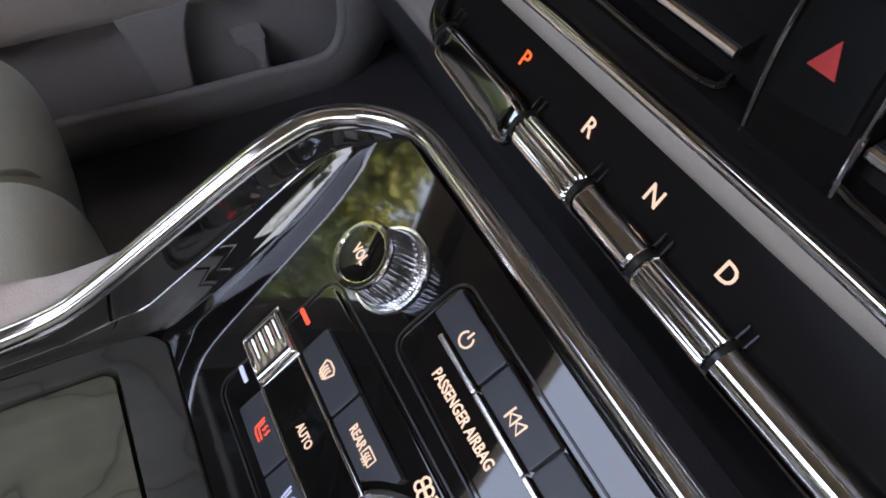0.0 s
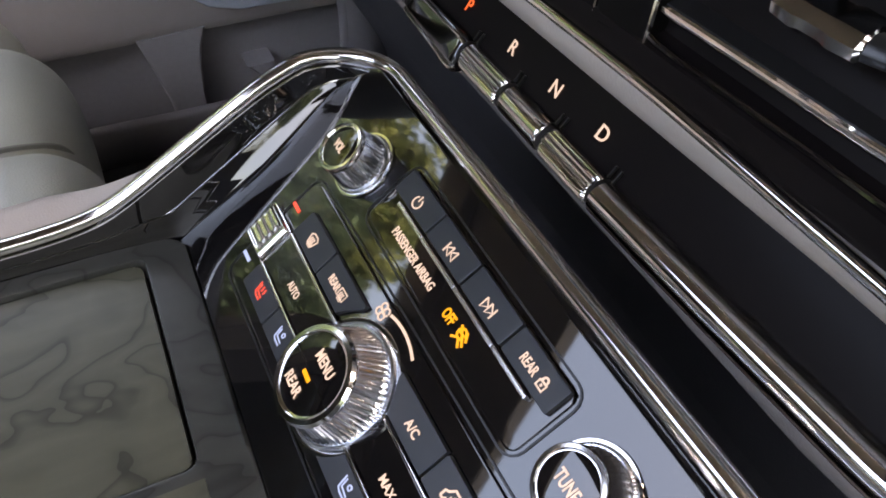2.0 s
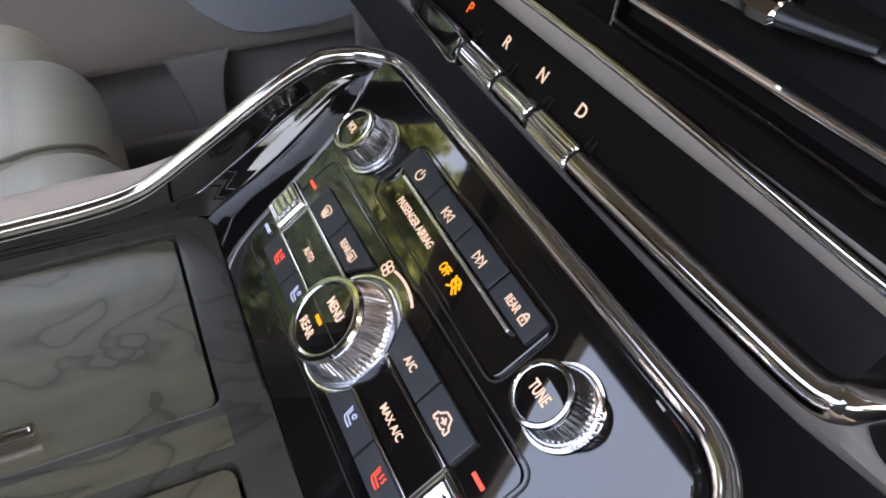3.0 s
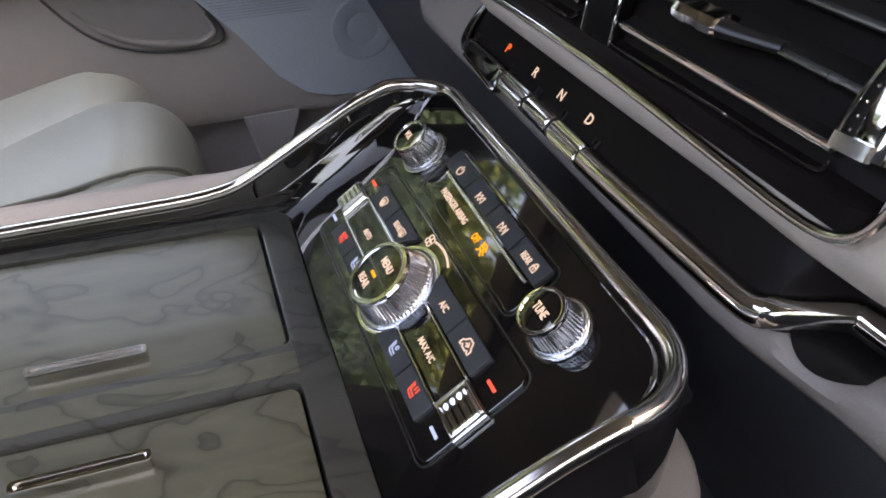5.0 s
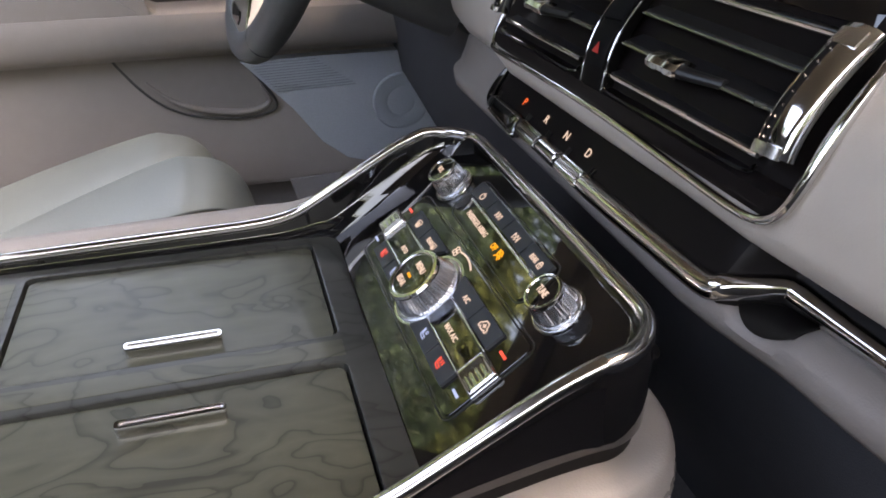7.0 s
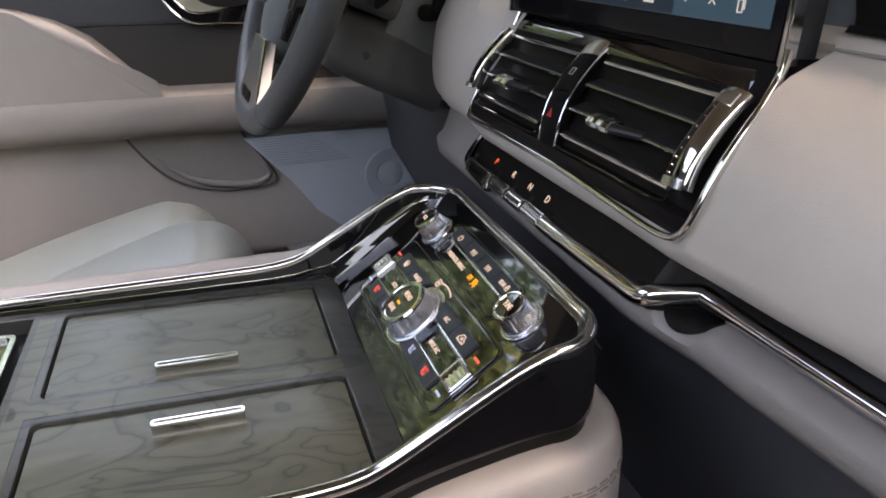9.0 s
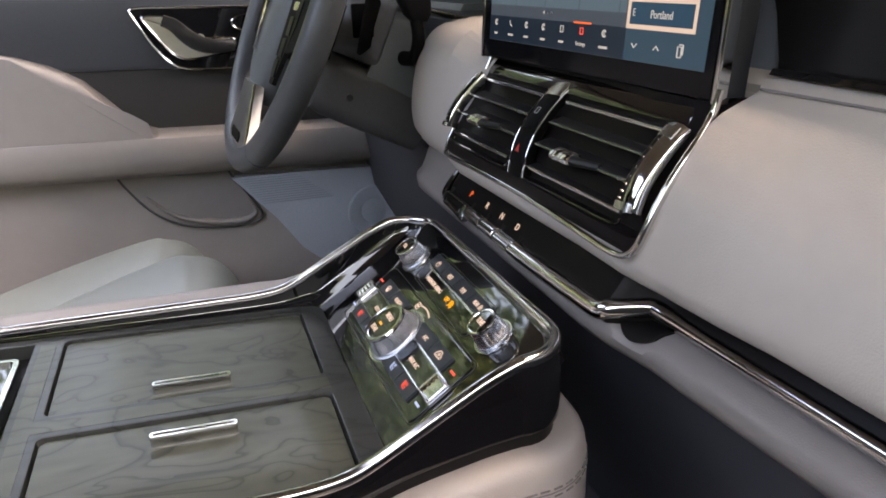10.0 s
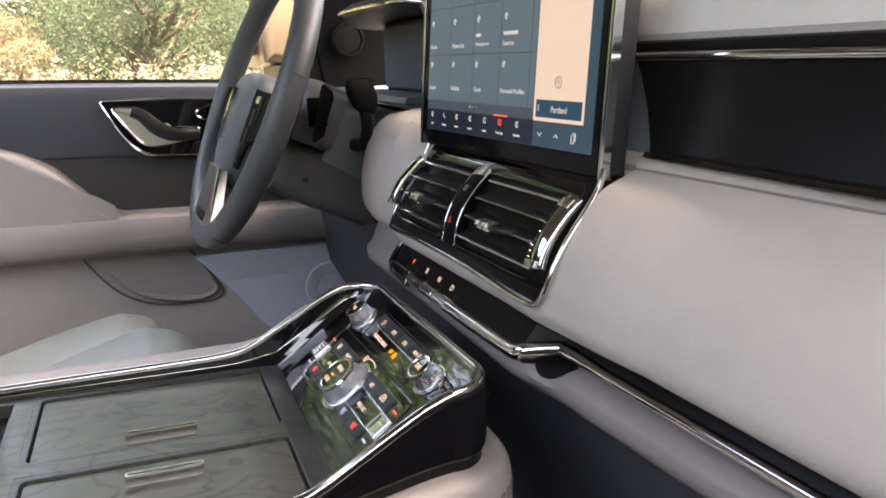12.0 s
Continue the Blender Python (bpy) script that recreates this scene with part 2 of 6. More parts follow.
def prism(pts, z0, z1, r=0.0, seg=2, bm=None):
    """An outline raised from z0 to z1, its upper edge rounded by r."""
    bm = bm or bmesh.new()
    low = [bm.verts.new((x, y, z0)) for x, y in pts]
    top = [bm.verts.new((x, y, z1)) for x, y in pts]
    bm.faces.new(low[::-1])
    f = bm.faces.new(top)
    n = len(pts)
    for i in range(n):
        bm.faces.new((low[i], low[(i + 1) % n], top[(i + 1) % n], top[i]))
    if r:
        bmesh.ops.bevel(bm, geom=list(f.edges), offset=r, segments=seg, profile=0.6, affect="EDGES")
    return bm


def loft(sections, caps=True, bm=None):
    """Closed outlines of equal length joined one to the next."""
    bm = bm or bmesh.new()
    rows = [[bm.verts.new(p) for p in s] for s in sections]
    n = len(rows[0])
    for a, b in zip(rows, rows[1:]):
        for i in range(n):
            bm.faces.new((a[i], a[(i + 1) % n], b[(i + 1) % n], b[i]))
    if caps:
        bm.faces.new(rows[0][::-1])
        bm.faces.new(rows[-1])
    return bm


def curve(points, n=8):
    """Catmull-Rom through the points."""
    p = [Vector(q) for q in points]
    p = [p[0] * 2 - p[1], *p, p[-1] * 2 - p[-2]]
    out = []
    for i in range(1, len(p) - 2):
        a, b, c, d = p[i - 1:i + 3]
        for k in range(n):
            t = k / n
            out.append(0.5 * ((2 * b) + (c - a) * t + (2 * a - 5 * b + 4 * c - d) * t * t + (3 * b - a - 3 * c + d) * t ** 3))
    return out + [p[-2]]


def sweep(path, profile, up=(0, 0, 1), closed=False, caps=True, bm=None):
    """A profile (side, up) carried along a path."""
    path = [Vector(p) for p in path]
    n, secs = len(path), []
    for i, p in enumerate(path):
        a, b = (path[i - 1], path[(i + 1) % n]) if closed else (path[max(i - 1, 0)], path[min(i + 1, n - 1)])
        t = (b - a).normalized()
        side = t.cross(Vector(up)).normalized()
        u = side.cross(t)
        secs.append([p + side * x + u * y for x, y in (profile(i / (n - 1)) if callable(profile) else profile)])
    if closed:
        secs.append(secs[0])
    bm = loft(secs, caps and not closed, bm)
    if closed:
        bmesh.ops.remove_doubles(bm, verts=bm.verts, dist=1e-6)
    return bm


def oval(a, b, n=12, power=2.0):
    out = []
    for i in range(n):
        w = 2 * math.pi * i / n
        c, s = math.cos(w), math.sin(w)
        out.append((a * math.copysign(abs(c) ** (2 / power), c), b * math.copysign(abs(s) ** (2 / power), s)))
    return out


def lathe(profile, n=48, wave=None, bm=None):
    """(radius, height) turned about z; wave(k, i) changes the radius of ring i at step k."""
    bm = bm or bmesh.new()
    rows = []
    for i, (r, z) in enumerate(profile):
        if r <= 1e-7:
            rows.append([bm.verts.new((0, 0, z))])
            continue
        row = []
        for k in range(n):
            a, q = 2 * math.pi * k / n, r * (wave(k, i) if wave else 1)
            row.append(bm.verts.new((q * math.cos(a), q * math.sin(a), z)))
        rows.append(row)
    for a, b in zip(rows, rows[1:]):
        for k in range(n):
            j = (k + 1) % n
            if len(a) == 1 and len(b) == 1:
                continue
            if len(a) == 1:
                bm.faces.new((a[0], b[k], b[j]))
            elif len(b) == 1:
                bm.faces.new((a[k], a[j], b[0]))
            else:
                bm.faces.new((a[k], a[j], b[j], b[k]))
    return bm


def strokes(lines, w, z0=0.0, z1=0.0003, bm=None):
    """Flat drawn lines of width w."""
    bm = bm or bmesh.new()
    for line in lines:
        p = [Vector((*q, 0)) for q in line]
        left, right = [], []
        for i, q in enumerate(p):
            d = (p[min(i + 1, len(p) - 1)] - p[max(i - 1, 0)]).normalized()
            s = Vector((-d.y, d.x, 0)) * w / 2
            left.append(q + s), right.append(q - s)
        pts = [(v.x, v.y) for v in left + right[::-1]]
        lo = [bm.verts.new((x, y, z0)) for x, y in pts]
        hi = [bm.verts.new((x, y, z1)) for x, y in pts]
        n, m = len(pts), len(p)
        for i in range(m - 1):
            bm.faces.new((hi[i], hi[i + 1], hi[n - 2 - i], hi[n - 1 - i]))
            bm.faces.new((lo[i + 1], lo[i], lo[n - 1 - i], lo[n - 2 - i]))
        for i in range(n):
            bm.faces.new((lo[i], lo[(i + 1) % n], hi[(i + 1) % n], hi[i]))
    return bm


def ring_arc(cx, cy, r, a0, a1, n=12):
    return [(cx + r * math.cos(radians(a0 + (a1 - a0) * i / n)), cy + r * math.sin(radians(a0 + (a1 - a0) * i / n))) for i in range(n + 1)]


def lettering(name, words, width, height, mat, parent, m, depth=0.0002, bold=0.0):
    """Words cut flat, fitted into width x height, centred at m."""
    cu = bpy.data.curves.new(name, "FONT")
    cu.body, cu.align_x, cu.align_y, cu.extrude, cu.resolution_u, cu.offset = words, "CENTER", "CENTER", 0.05, 3, bold
    tmp = bpy.data.objects.new(name, cu)
    scene.collection.objects.link(tmp)
    bpy.context.view_layer.update()
    me = bpy.data.meshes.new_from_object(tmp.evaluated_get(bpy.context.evaluated_depsgraph_get()))
    bpy.data.objects.remove(tmp)
    co = np.array([v.co[:] for v in me.vertices])
    lo, hi = co.min(0), co.max(0)
    k = ((width or height / (hi[1] - lo[1]) * (hi[0] - lo[0])) / (hi[0] - lo[0]), height / (hi[1] - lo[1]), depth / 0.1)
    for v in me.vertices:
        v.co = ((v.co.x - (lo[0] + hi[0]) / 2) * k[0], (v.co.y - (lo[1] + hi[1]) / 2) * k[1], (v.co.z + 0.05) * k[2])
    me.materials.clear()
    me.materials.append(mat)
    ob = new(name, me)
    ob.parent, ob.matrix_basis = parent, m
    return ob


# ---------------------------------------------------------------- centre console
SLOPE = 0.675
PANEL = Matrix(((1, 0, 0, 0),
                (0, 1 / math.hypot(1, SLOPE), -SLOPE / math.hypot(1, SLOPE), 0),
                (0, SLOPE / math.hypot(1, SLOPE), 1 / math.hypot(1, SLOPE), 1.2105),
                (0, 0, 0, 1)))
LID = Matrix.Translation((0, -0.04, 1.1985)) @ Matrix.Rotation(math.atan(-0.055), 4, "X")
CX, HALF, CORNER, FRONT = 0.0034, 0.1400, 0.033, 0.0855

console = thing("center_console", "piano black car centre console with chrome rail and dark veneer lids", "car console", at(0, -0.3, 0.82))
CON = console.matrix_basis.inverted()


RAIL_SIDE = [(-0.66, 1.231), (-0.45, 1.2252), (-0.26, 1.2195), (-0.17, 1.2167), (-0.11, 1.2149), (-0.078, 1.2142), (-0.056, 1.2160), (-0.040, 1.2215),
             (-0.015, 1.2345), (0.010, 1.2478), (0.030, 1.2580), (0.044, 1.2635), (FRONT - CORNER, 1.2660)]


def console_outline():
    """The rail's way: up one side, across the front, down the other side; with the outward direction of each place."""
    side = [(p.y, p.z) for p in curve([(0, y, z) for y, z in RAIL_SIDE], 8)]
    left = [(Vector((CX - HALF, y, z)), Vector((-1, 0, 0))) for y, z in side]
    right = [(Vector((CX + HALF, y, z)), Vector((1, 0, 0))) for y, z in side[::-1]]
    turn_l, turn_r = [], []
    for i in range(1, 9):
        a = radians(90 * i / 9)
        d = Vector((-math.cos(a), math.sin(a), 0))
        turn_l.append((Vector((CX - HALF + CORNER, FRONT - CORNER, 1.2662)) + CORNER * d, d))
        d = Vector((math.sin(a), math.cos(a), 0))
        turn_r.append((Vector((CX + HALF - CORNER, FRONT - CORNER, 1.2662)) + CORNER * d, d))
    front = [(Vector((CX + s * (HALF - CORNER), FRONT, 1.2665)), Vector((0, 1, 0))) for s in (-1, -0.5, 0, 0.5, 1)]
    return [(p + Vector((0, 0, 0.0020 * p.x / HALF)), d) for p, d in left + turn_l + front + turn_r + right]


OUTLINE = console_outline()


def console_sweep(section):
    secs = []
    for p, d in OUTLINE:
        secs.append([Vector((p.x, p.y, 0)) + d * o + Vector((0, 0, z)) for o, z in section(p, d)])
    return loft(secs)


def ease(x, a, b):
    """0 before a, 1 after b, gliding between."""
    k = min(max((x - a) / (b - a), 0), 1)
    return k * k * (3 - 2 * k)


def sill(p, d):
    """Height of the tray or panel at the foot of the inner wall."""
    y = p.y - 0.015 * d.y
    k = ease(y, -0.034, -0.016)
    return (1.2105 + SLOPE * y) * k + (1.1985 + 0.055 * (-0.04 - y)) * (1 - k)


def skirt(p):
    """How far the piano black side reaches down below the rail: deep on the passenger side, shallow on the driver's."""
    k = ease(p.y, -0.055, 0.075)
    f = ease(p.x, -0.12, 0.12)
    return (0.008 + 0.022 * k) * (1 - f) + (0.020 + 0.033 * k) * f


def bulge(p):
    """How much further the leather flank stands out on the passenger side and at the front."""
    return 0.0075 * ease(p.x, -0.06, 0.08)


def con(name, bm, mat, label=""):
    return part(name, bm, mat, console, label, CON)


con("chrome_rail", console_sweep(lambda p, d: [(x + 0.0014, p.z - 0.0004 + y) for x, y in oval(0.0041, 0.0044, 20, 2.3)]), RAIL, "polished chrome rail round the console")
def inner_wall(p, d):
    """Section of the glossy inner wall: two creased facets and a hollow foot, as wide as the wall is high."""
    low = min(sill(p, d), p.z - 0.004)
    h = p.z - 0.0018 - low
    w = 0.0135 * min(h / 0.032, 1) * (0.38 + 0.62 * ease(p.y, -0.034, 0.035)) + 0.0006
    hollow = ((0.0, 1.0), (0.09, 0.81), (0.20, 0.62), (0.32, 0.445), (0.36, 0.430), (0.50, 0.300), (0.63, 0.195), (0.68, 0.180), (0.80, 0.080), (0.90, 0.022), (1.0, 0.0))
    return [(-0.0045 - b * w, low + h * g - 0.0006 * (g == 0.0)) for b, g in hollow]


con("inner_bead", console_sweep(lambda p, d: [(x + inner_wall(p, d)[3][0] + 0.0002, inner_wall(p, d)[3][1] + 0.0003 + y) for x, y in oval(0.0005, 0.0005, 8)]), SMOKE, "thin chrome bead")
con("body", console_sweep(lambda p, d: inner_wall(p, d) + [(inner_wall(p, d)[-1][0], min(sill(p, d), p.z - 0.003) - 0.020), (-0.0096, p.z - 0.085),
                                     (0.0010, p.z - skirt(p)), (0.0052, p.z - skirt(p) + 0.004), (0.0060, p.z - 0.009), (0.0045, p.z - 0.0018)]), GLOSS, "piano black console side")
con("shadow_band", console_sweep(lambda p, d: [(x, p.z - skirt(p) + z) for x, z in ((-0.003, 0.0), (0.0005, 0.0), (0.0015, -0.006), (0.002, -0.012), (-0.003, -0.012))]), DARK, "satin black band")
con("side_pad", console_sweep(lambda p, d: [(x + bulge(p) * min(max((x - 0.001) / 0.010, 0), 1), p.z - skirt(p) + z) for x, z in ((-0.003, -0.0078), (0.0025, -0.0076), (0.0050, -0.0068), (0.0078, -0.0066), (0.0104, -0.0080), (0.0126, -0.0108), (0.0142, -0.0155), (0.0153, -0.0220), (0.0160, -0.032), (0.0160, -0.06),
                                         (0.014, -0.11), (0.010, -0.25), (-0.003, -0.25))]), TAUPE, "taupe leather console flank with stitching")
for drop in (0.026, 0.031):
    bm = bmesh.new()
    for i in range(len(OUTLINE) - 1):
        (p, d), (q, e) = OUTLINE[i], OUTLINE[i + 1]
        steps = max(int((q - p).length / 0.0055), 1)
        for k in range(steps):
            a, b = (k + 0.15) / steps, (k + 0.8) / steps
            pts = []
            for s in (a, b):
                c, o = p.lerp(q, s), d.lerp(e, s).normalized()
                pts.append(Vector((c.x, c.y, c.z - skirt(c) - drop)) + o * ((0.0157 if drop < 0.03 else 0.0161) + bulge(c)))
            sweep(pts, oval(0.0006, 0.0006, 5), bm=bm)
    con("stitching", bm, THREAD)
con("seam", console_sweep(lambda p, d: [(0.0158 + bulge(p) + x, p.z - skirt(p) - 0.0285 + z) for x, z in oval(0.0004, 0.0005, 6)]), THREAD, "sunken seam between the stitches")

# taupe leather roll outside the rail on the driver's side
roll = []
for p in curve([(0, y, z) for y, z in RAIL_SIDE[:10]], 5):
    k = 1 - ease(p.y, -0.080, 0.004) * 0.96
    x0 = CX - HALF - 0.004
    roll.append([Vector((x0 - o * k, p.y, p.z + (z if z < 0 else z * k) - 0.006 * (1 - k))) for o, z in ((-0.002, -0.004), (0.004, -0.0005), (0.012, 0.0025), (0.020, 0.0020), (0.0265, -0.0035), (0.0300, -0.015), (0.031, -0.06), (0.028, -0.20), (-0.002, -0.20))])
con("driver_side_roll", loft(roll), TAUPE, "taupe leather roll beside the rail")

# sloping control panel
con("control_panel", prism(rrect(-0.1300, 0.1370, -0.0285, 0.0985, 0.004), -0.008, 0.0, 0.0008), GLOSS, "piano black sloping control panel").matrix_basis = CON @ PANEL


# veneer tray with two lids
def plate(xs, ys, holes, z0, z1, r, corner=0.0):
    bm = bmesh.new()
    v = {(i, j, k): bm.verts.new((x, y, z)) for i, x in enumerate(xs) for j, y in enumerate(ys) for k, z in enumerate((z0, z1))}
    full = {(i, j) for i in range(len(xs) - 1) for j in range(len(ys) - 1)} - set(holes)
    rim = []
    for i, j in full:
        bm.faces.new([v[a, b, 1] for a, b in ((i, j), (i + 1, j), (i + 1, j + 1), (i, j + 1))])
        bm.faces.new([v[a, b, 0] for a, b in ((i, j + 1), (i + 1, j + 1), (i + 1, j), (i, j))])
        for (di, dj), (a, b) in (((0, -1), ((i, j), (i + 1, j))), ((1, 0), ((i + 1, j), (i + 1, j + 1))), ((0, 1), ((i + 1, j + 1), (i, j + 1))), ((-1, 0), ((i, j + 1), (i, j)))):
            if (i + di, j + dj) not in full:
                bm.faces.new((v[(*a, 0)], v[(*b, 0)], v[(*b, 1)], v[(*a, 1)]))
                rim.append((v[(*a, 1)], v[(*b, 1)]))
    bm.edges.ensure_lookup_table()
    edges = [bm.edges.get(p) for p in rim]
    if corner:
        n = len(ys) - 1
        posts = [bm.edges.get((v[i, n, 0], v[i, n, 1])) for i in (0, len(xs) - 1)]
        inner = [bm.edges.get((v[a, b, 0], v[a, b, 1])) for i, j in holes if j == n - 2 for a in (i, i + 1) for b in (j, j + 1)]
        bmesh.ops.bevel(bm, geom=posts, offset=corner, segments=6, profile=0.5, affect="EDGES")
        bmesh.ops.bevel(bm, geom=inner, offset=0.0050, segments=4, profile=0.5, affect="EDGES")
        bm.normal_update()
        edges = [e for e in bm.edges if abs(e.verts[0].co.z - z1) < 1e-6 and abs(e.verts[1].co.z - z1) < 1e-6 and sum(abs(f.normal.z) > 0.5 for f in e.link_faces) == 1]
    bmesh.ops.bevel(bm, geom=edges, offset=r, segments=2, profile=0.6, affect="EDGES")
    return bm


LX, LY = (-0.1300, -0.1195, -0.0055, 0.0215, 0.1245, 0.1350), (-0.56, -0.2110, -0.1890, 0.0000, 0.0190)
frame_ob = con("tray_frame", plate(LX, LY, [(1, 2), (3, 2), (1, 0), (3, 0), (2, 0)], -0.012, 0.0, 0.0016, 0.016), WOOD_EDGE, "charcoal veneer frame round the lids")
frame_ob.matrix_basis = CON @ LID
con("tray_inlay", rbox(0.0004, 0.0156, -0.2045, 0.0010, -0.0100, 0.0003, 0.0002), WOOD, "grey-green veneer bar").matrix_basis = CON @ LID
con("tray_inlay", rbox(-0.1150, 0.1200, -0.2058, -0.1942, -0.0100, 0.0003, 0.0002), WOOD, "grey-green veneer bar").matrix_basis = CON @ LID
con("tray_bed", rbox(-0.127, 0.1325, -0.56, 0.012, -0.03, -0.0125, 0.001), DARK).matrix_basis = CON @ LID
for x0, x1, hx in ((-0.1182, -0.0068, -0.0178), (0.0228, 0.1232, 0.0480)):
    lid = con("sliding_lid", prism(rrect(x0, x1, -0.1872, -0.0018, 0.0040, 5), -0.0105, -0.0026, 0.0012), WOOD, "dark grey-green figured veneer lid")
    lid.matrix_basis = CON @ LID
    bm = bmesh.new()
    # slim upright bar, its top hollowed by a long slot
    ring = rrect(-0.0032, 0.0032, -0.0272, 0.0272, 0.0022, 4)
    hole = rrect(-0.0014, 0.0014, -0.0250, 0.0250, 0.0012, 4)
    n = len(ring)
    rows = [[bm.verts.new((x, y, z)) for x, y in pts] for pts, z in (([(x * 0.55, y * 0.985) for x, y in ring], -0.0026), ([(x * 0.60, y * 0.985) for x, y in ring], 0.0012), ([(x * 0.98, y) for x, y in ring], 0.0034), (ring, 0.0050), ([(x * 0.93, y * 0.99) for x, y in ring], 0.0058), ([(x * 1.15, y * 1.006) for x, y in hole], 0.0058), (hole, 0.0050), (hole, 0.0026))]
    for a, b in zip(rows, rows[1:]):
        for i in range(n):
            bm.faces.new((a[i], a[(i + 1) % n], b[(i + 1) % n], b[i]))
    bm.faces.new(rows[-1])
    part("handle", bm, CHROME, lid, "slim chrome pull with a slot", at(hx, -0.0938, 0))

# the chrome framed pad behind the lids
pad_thing = thing("charging_pad", "glossy dark charging pad in a chrome frame behind the console lids", "charging pad", LID @ at(-0.048, -0.305, 0))
fr = bmesh.new()
outer, inner = rrect(-0.047, 0.047, -0.088, 0.088, 0.006), rrect(-0.0435, 0.0435, -0.0845, 0.0845, 0.004)
n = len(outer)
rows = [[fr.verts.new((x, y, z)) for x, y in pts] for pts, z in ((outer, -0.010), (outer, 0.0016), (inner, 0.0016), (inner, -0.006))]
for a, b in zip(rows, rows[1:]):
    for i in range(n):
        fr.faces.new((a[i], a[(i + 1) % n], b[(i + 1) % n], b[i]))
part("frame", fr, CHROME, pad_thing, "chrome frame")
part("surface", prism(inner, -0.0105, -0.0015, 0.0006), GLOSS, pad_thing, "glossy dark surface")
part("rubber_mat", prism(rrect(-0.034, 0.034, -0.060, 0.040, 0.005), -0.002, -0.0006, 0.0004), SATIN, pad_thing)
for x in (0.018, 0.025):
    part("marking", strokes([ring_arc(x, 0.066, 0.0028, 0, 330)], 0.0008, -0.0016, -0.0012), PRINT_GREY, pad_thing)


# ------------------------------------------------ switches on the panel
def icon(kind):
    """Line drawings of the printed signs, about 1 unit across."""
    L = []
    if kind == "power":
        L = [ring_arc(0, 0, 0.42, 125, 415, 16), [(0, 0.08), (0, 0.55)]]
    elif kind in ("back", "forward"):
        for x in (-0.45, 0.08):
            L.append([(x + 0.46, 0.36), (x + 0.46, -0.36), (x, 0.0), (x + 0.46, 0.36)])
        L.append([(-0.52, 0.38), (-0.52, -0.38)])
        if kind == "forward":
            L = [[(-a, b) for a, b in s] for s in L]
    elif kind == "front_defrost":
        L = [[(-0.5, 0.25), (-0.25, 0.42), (0.25, 0.42), (0.5, 0.25), (0.3, -0.35), (-0.3, -0.35), (-0.5, 0.25)]]
        L += [[(x, -0.5), (x + 0.06, -0.3), (x - 0.06, -0.05), (x, 0.2)] for x in (-0.18, 0.0, 0.18)]
    elif kind == "rear_defrost":
        L = [[(-0.5, 0.4), (0.5, 0.4), (0.5, -0.3), (-0.5, -0.3), (-0.5, 0.4)]]
        L += [[(x, -0.5), (x + 0.07, -0.3), (x - 0.07, -0.05), (x, 0.2)] for x in (-0.2, 0.0, 0.2)]
    elif kind in ("seat_heat", "seat_vent"):
        L = [[(-0.50, 0.50), (-0.36, -0.34), (-0.10, -0.44), (0.55, -0.44)], [(-0.30, 0.42), (-0.20, -0.14), (0.55, -0.22)]]
        if kind == "seat_heat":
            L += [[(x, 0.05), (x + 0.07, 0.2), (x - 0.03, 0.34), (x + 0.04, 0.5)] for x in (0.08, 0.42)]
        else:
            L += [ring_arc(0.26, 0.28, 0.16, 0, 330, 8)]
    elif kind == "fan":
        L = [ring_arc(0.27 * math.cos(a), 0.27 * math.sin(a), 0.22, 0, 345, 12) for a in (0.6, 2.17, 3.74, 5.31)]
    elif kind == "recirculate":
        L = [[(-0.55, -0.25), (-0.55, 0.05), (-0.4, 0.12), (-0.22, 0.4), (0.2, 0.4), (0.38, 0.12), (0.55, 0.02), (0.55, -0.25), (0.4, -0.25), (0.3, -0.12), (0.2, -0.25), (-0.2, -0.25), (-0.3, -0.12), (-0.4, -0.25), (-0.55, -0.25)],
             [(-0.05, 0.22), (0.18, 0.05), (-0.05, -0.08)], [(-0.2, 0.06), (0.18, 0.05)]]
    elif kind == "lock":
        L = [[(-0.35, 0.05), (0.35, 0.05), (0.35, -0.45), (-0.35, -0.45), (-0.35, 0.05)], [(-0.22, 0.05), *ring_arc(0, 0.2, 0.22, 180, 0, 8), (0.22, 0.05)], [(0, -0.1), (0, -0.3)]]
    elif kind == "airbag":
        L = [ring_arc(-0.1, 0.1, 0.3, 0, 345, 10), [(-0.5, -0.45), (-0.1, -0.15), (0.35, -0.5)], [(0.1, 0.4), (0.45, 0.0)], [(-0.5, 0.4), (0.5, -0.3)], [(-0.3, 0.1), (0.1, 0.1)]]
    return L


def sign(kind, size, w, mat, parent, m):
    k = size
    return part("symbol", strokes([[(x * k, y * k) for x, y in s] for s in icon(kind)], w, 0, 0.00022), mat, parent, "", m)


bank = con("climate_bank", prism(rrect(-0.0870, 0.0950, -0.0055, 0.0508, 0.005), -0.001, 0.0011, 0.0009), GLOSS, "piano black climate switch bank")
BANK = PANEL @ at(0, 0.0195, 0) @ Matrix.Rotation(0.020, 4, "Z") @ at(0, -0.0195, 0)
bank.matrix_basis = CON @ BANK
audio = con("audio_bank", prism(rrect(-0.0535, 0.0605, 0.0590, 0.0868, 0.004), -0.001, 0.0011, 0.0009), GLOSS, "piano black audio switch bank")
audio.matrix_basis = CON @ PANEL
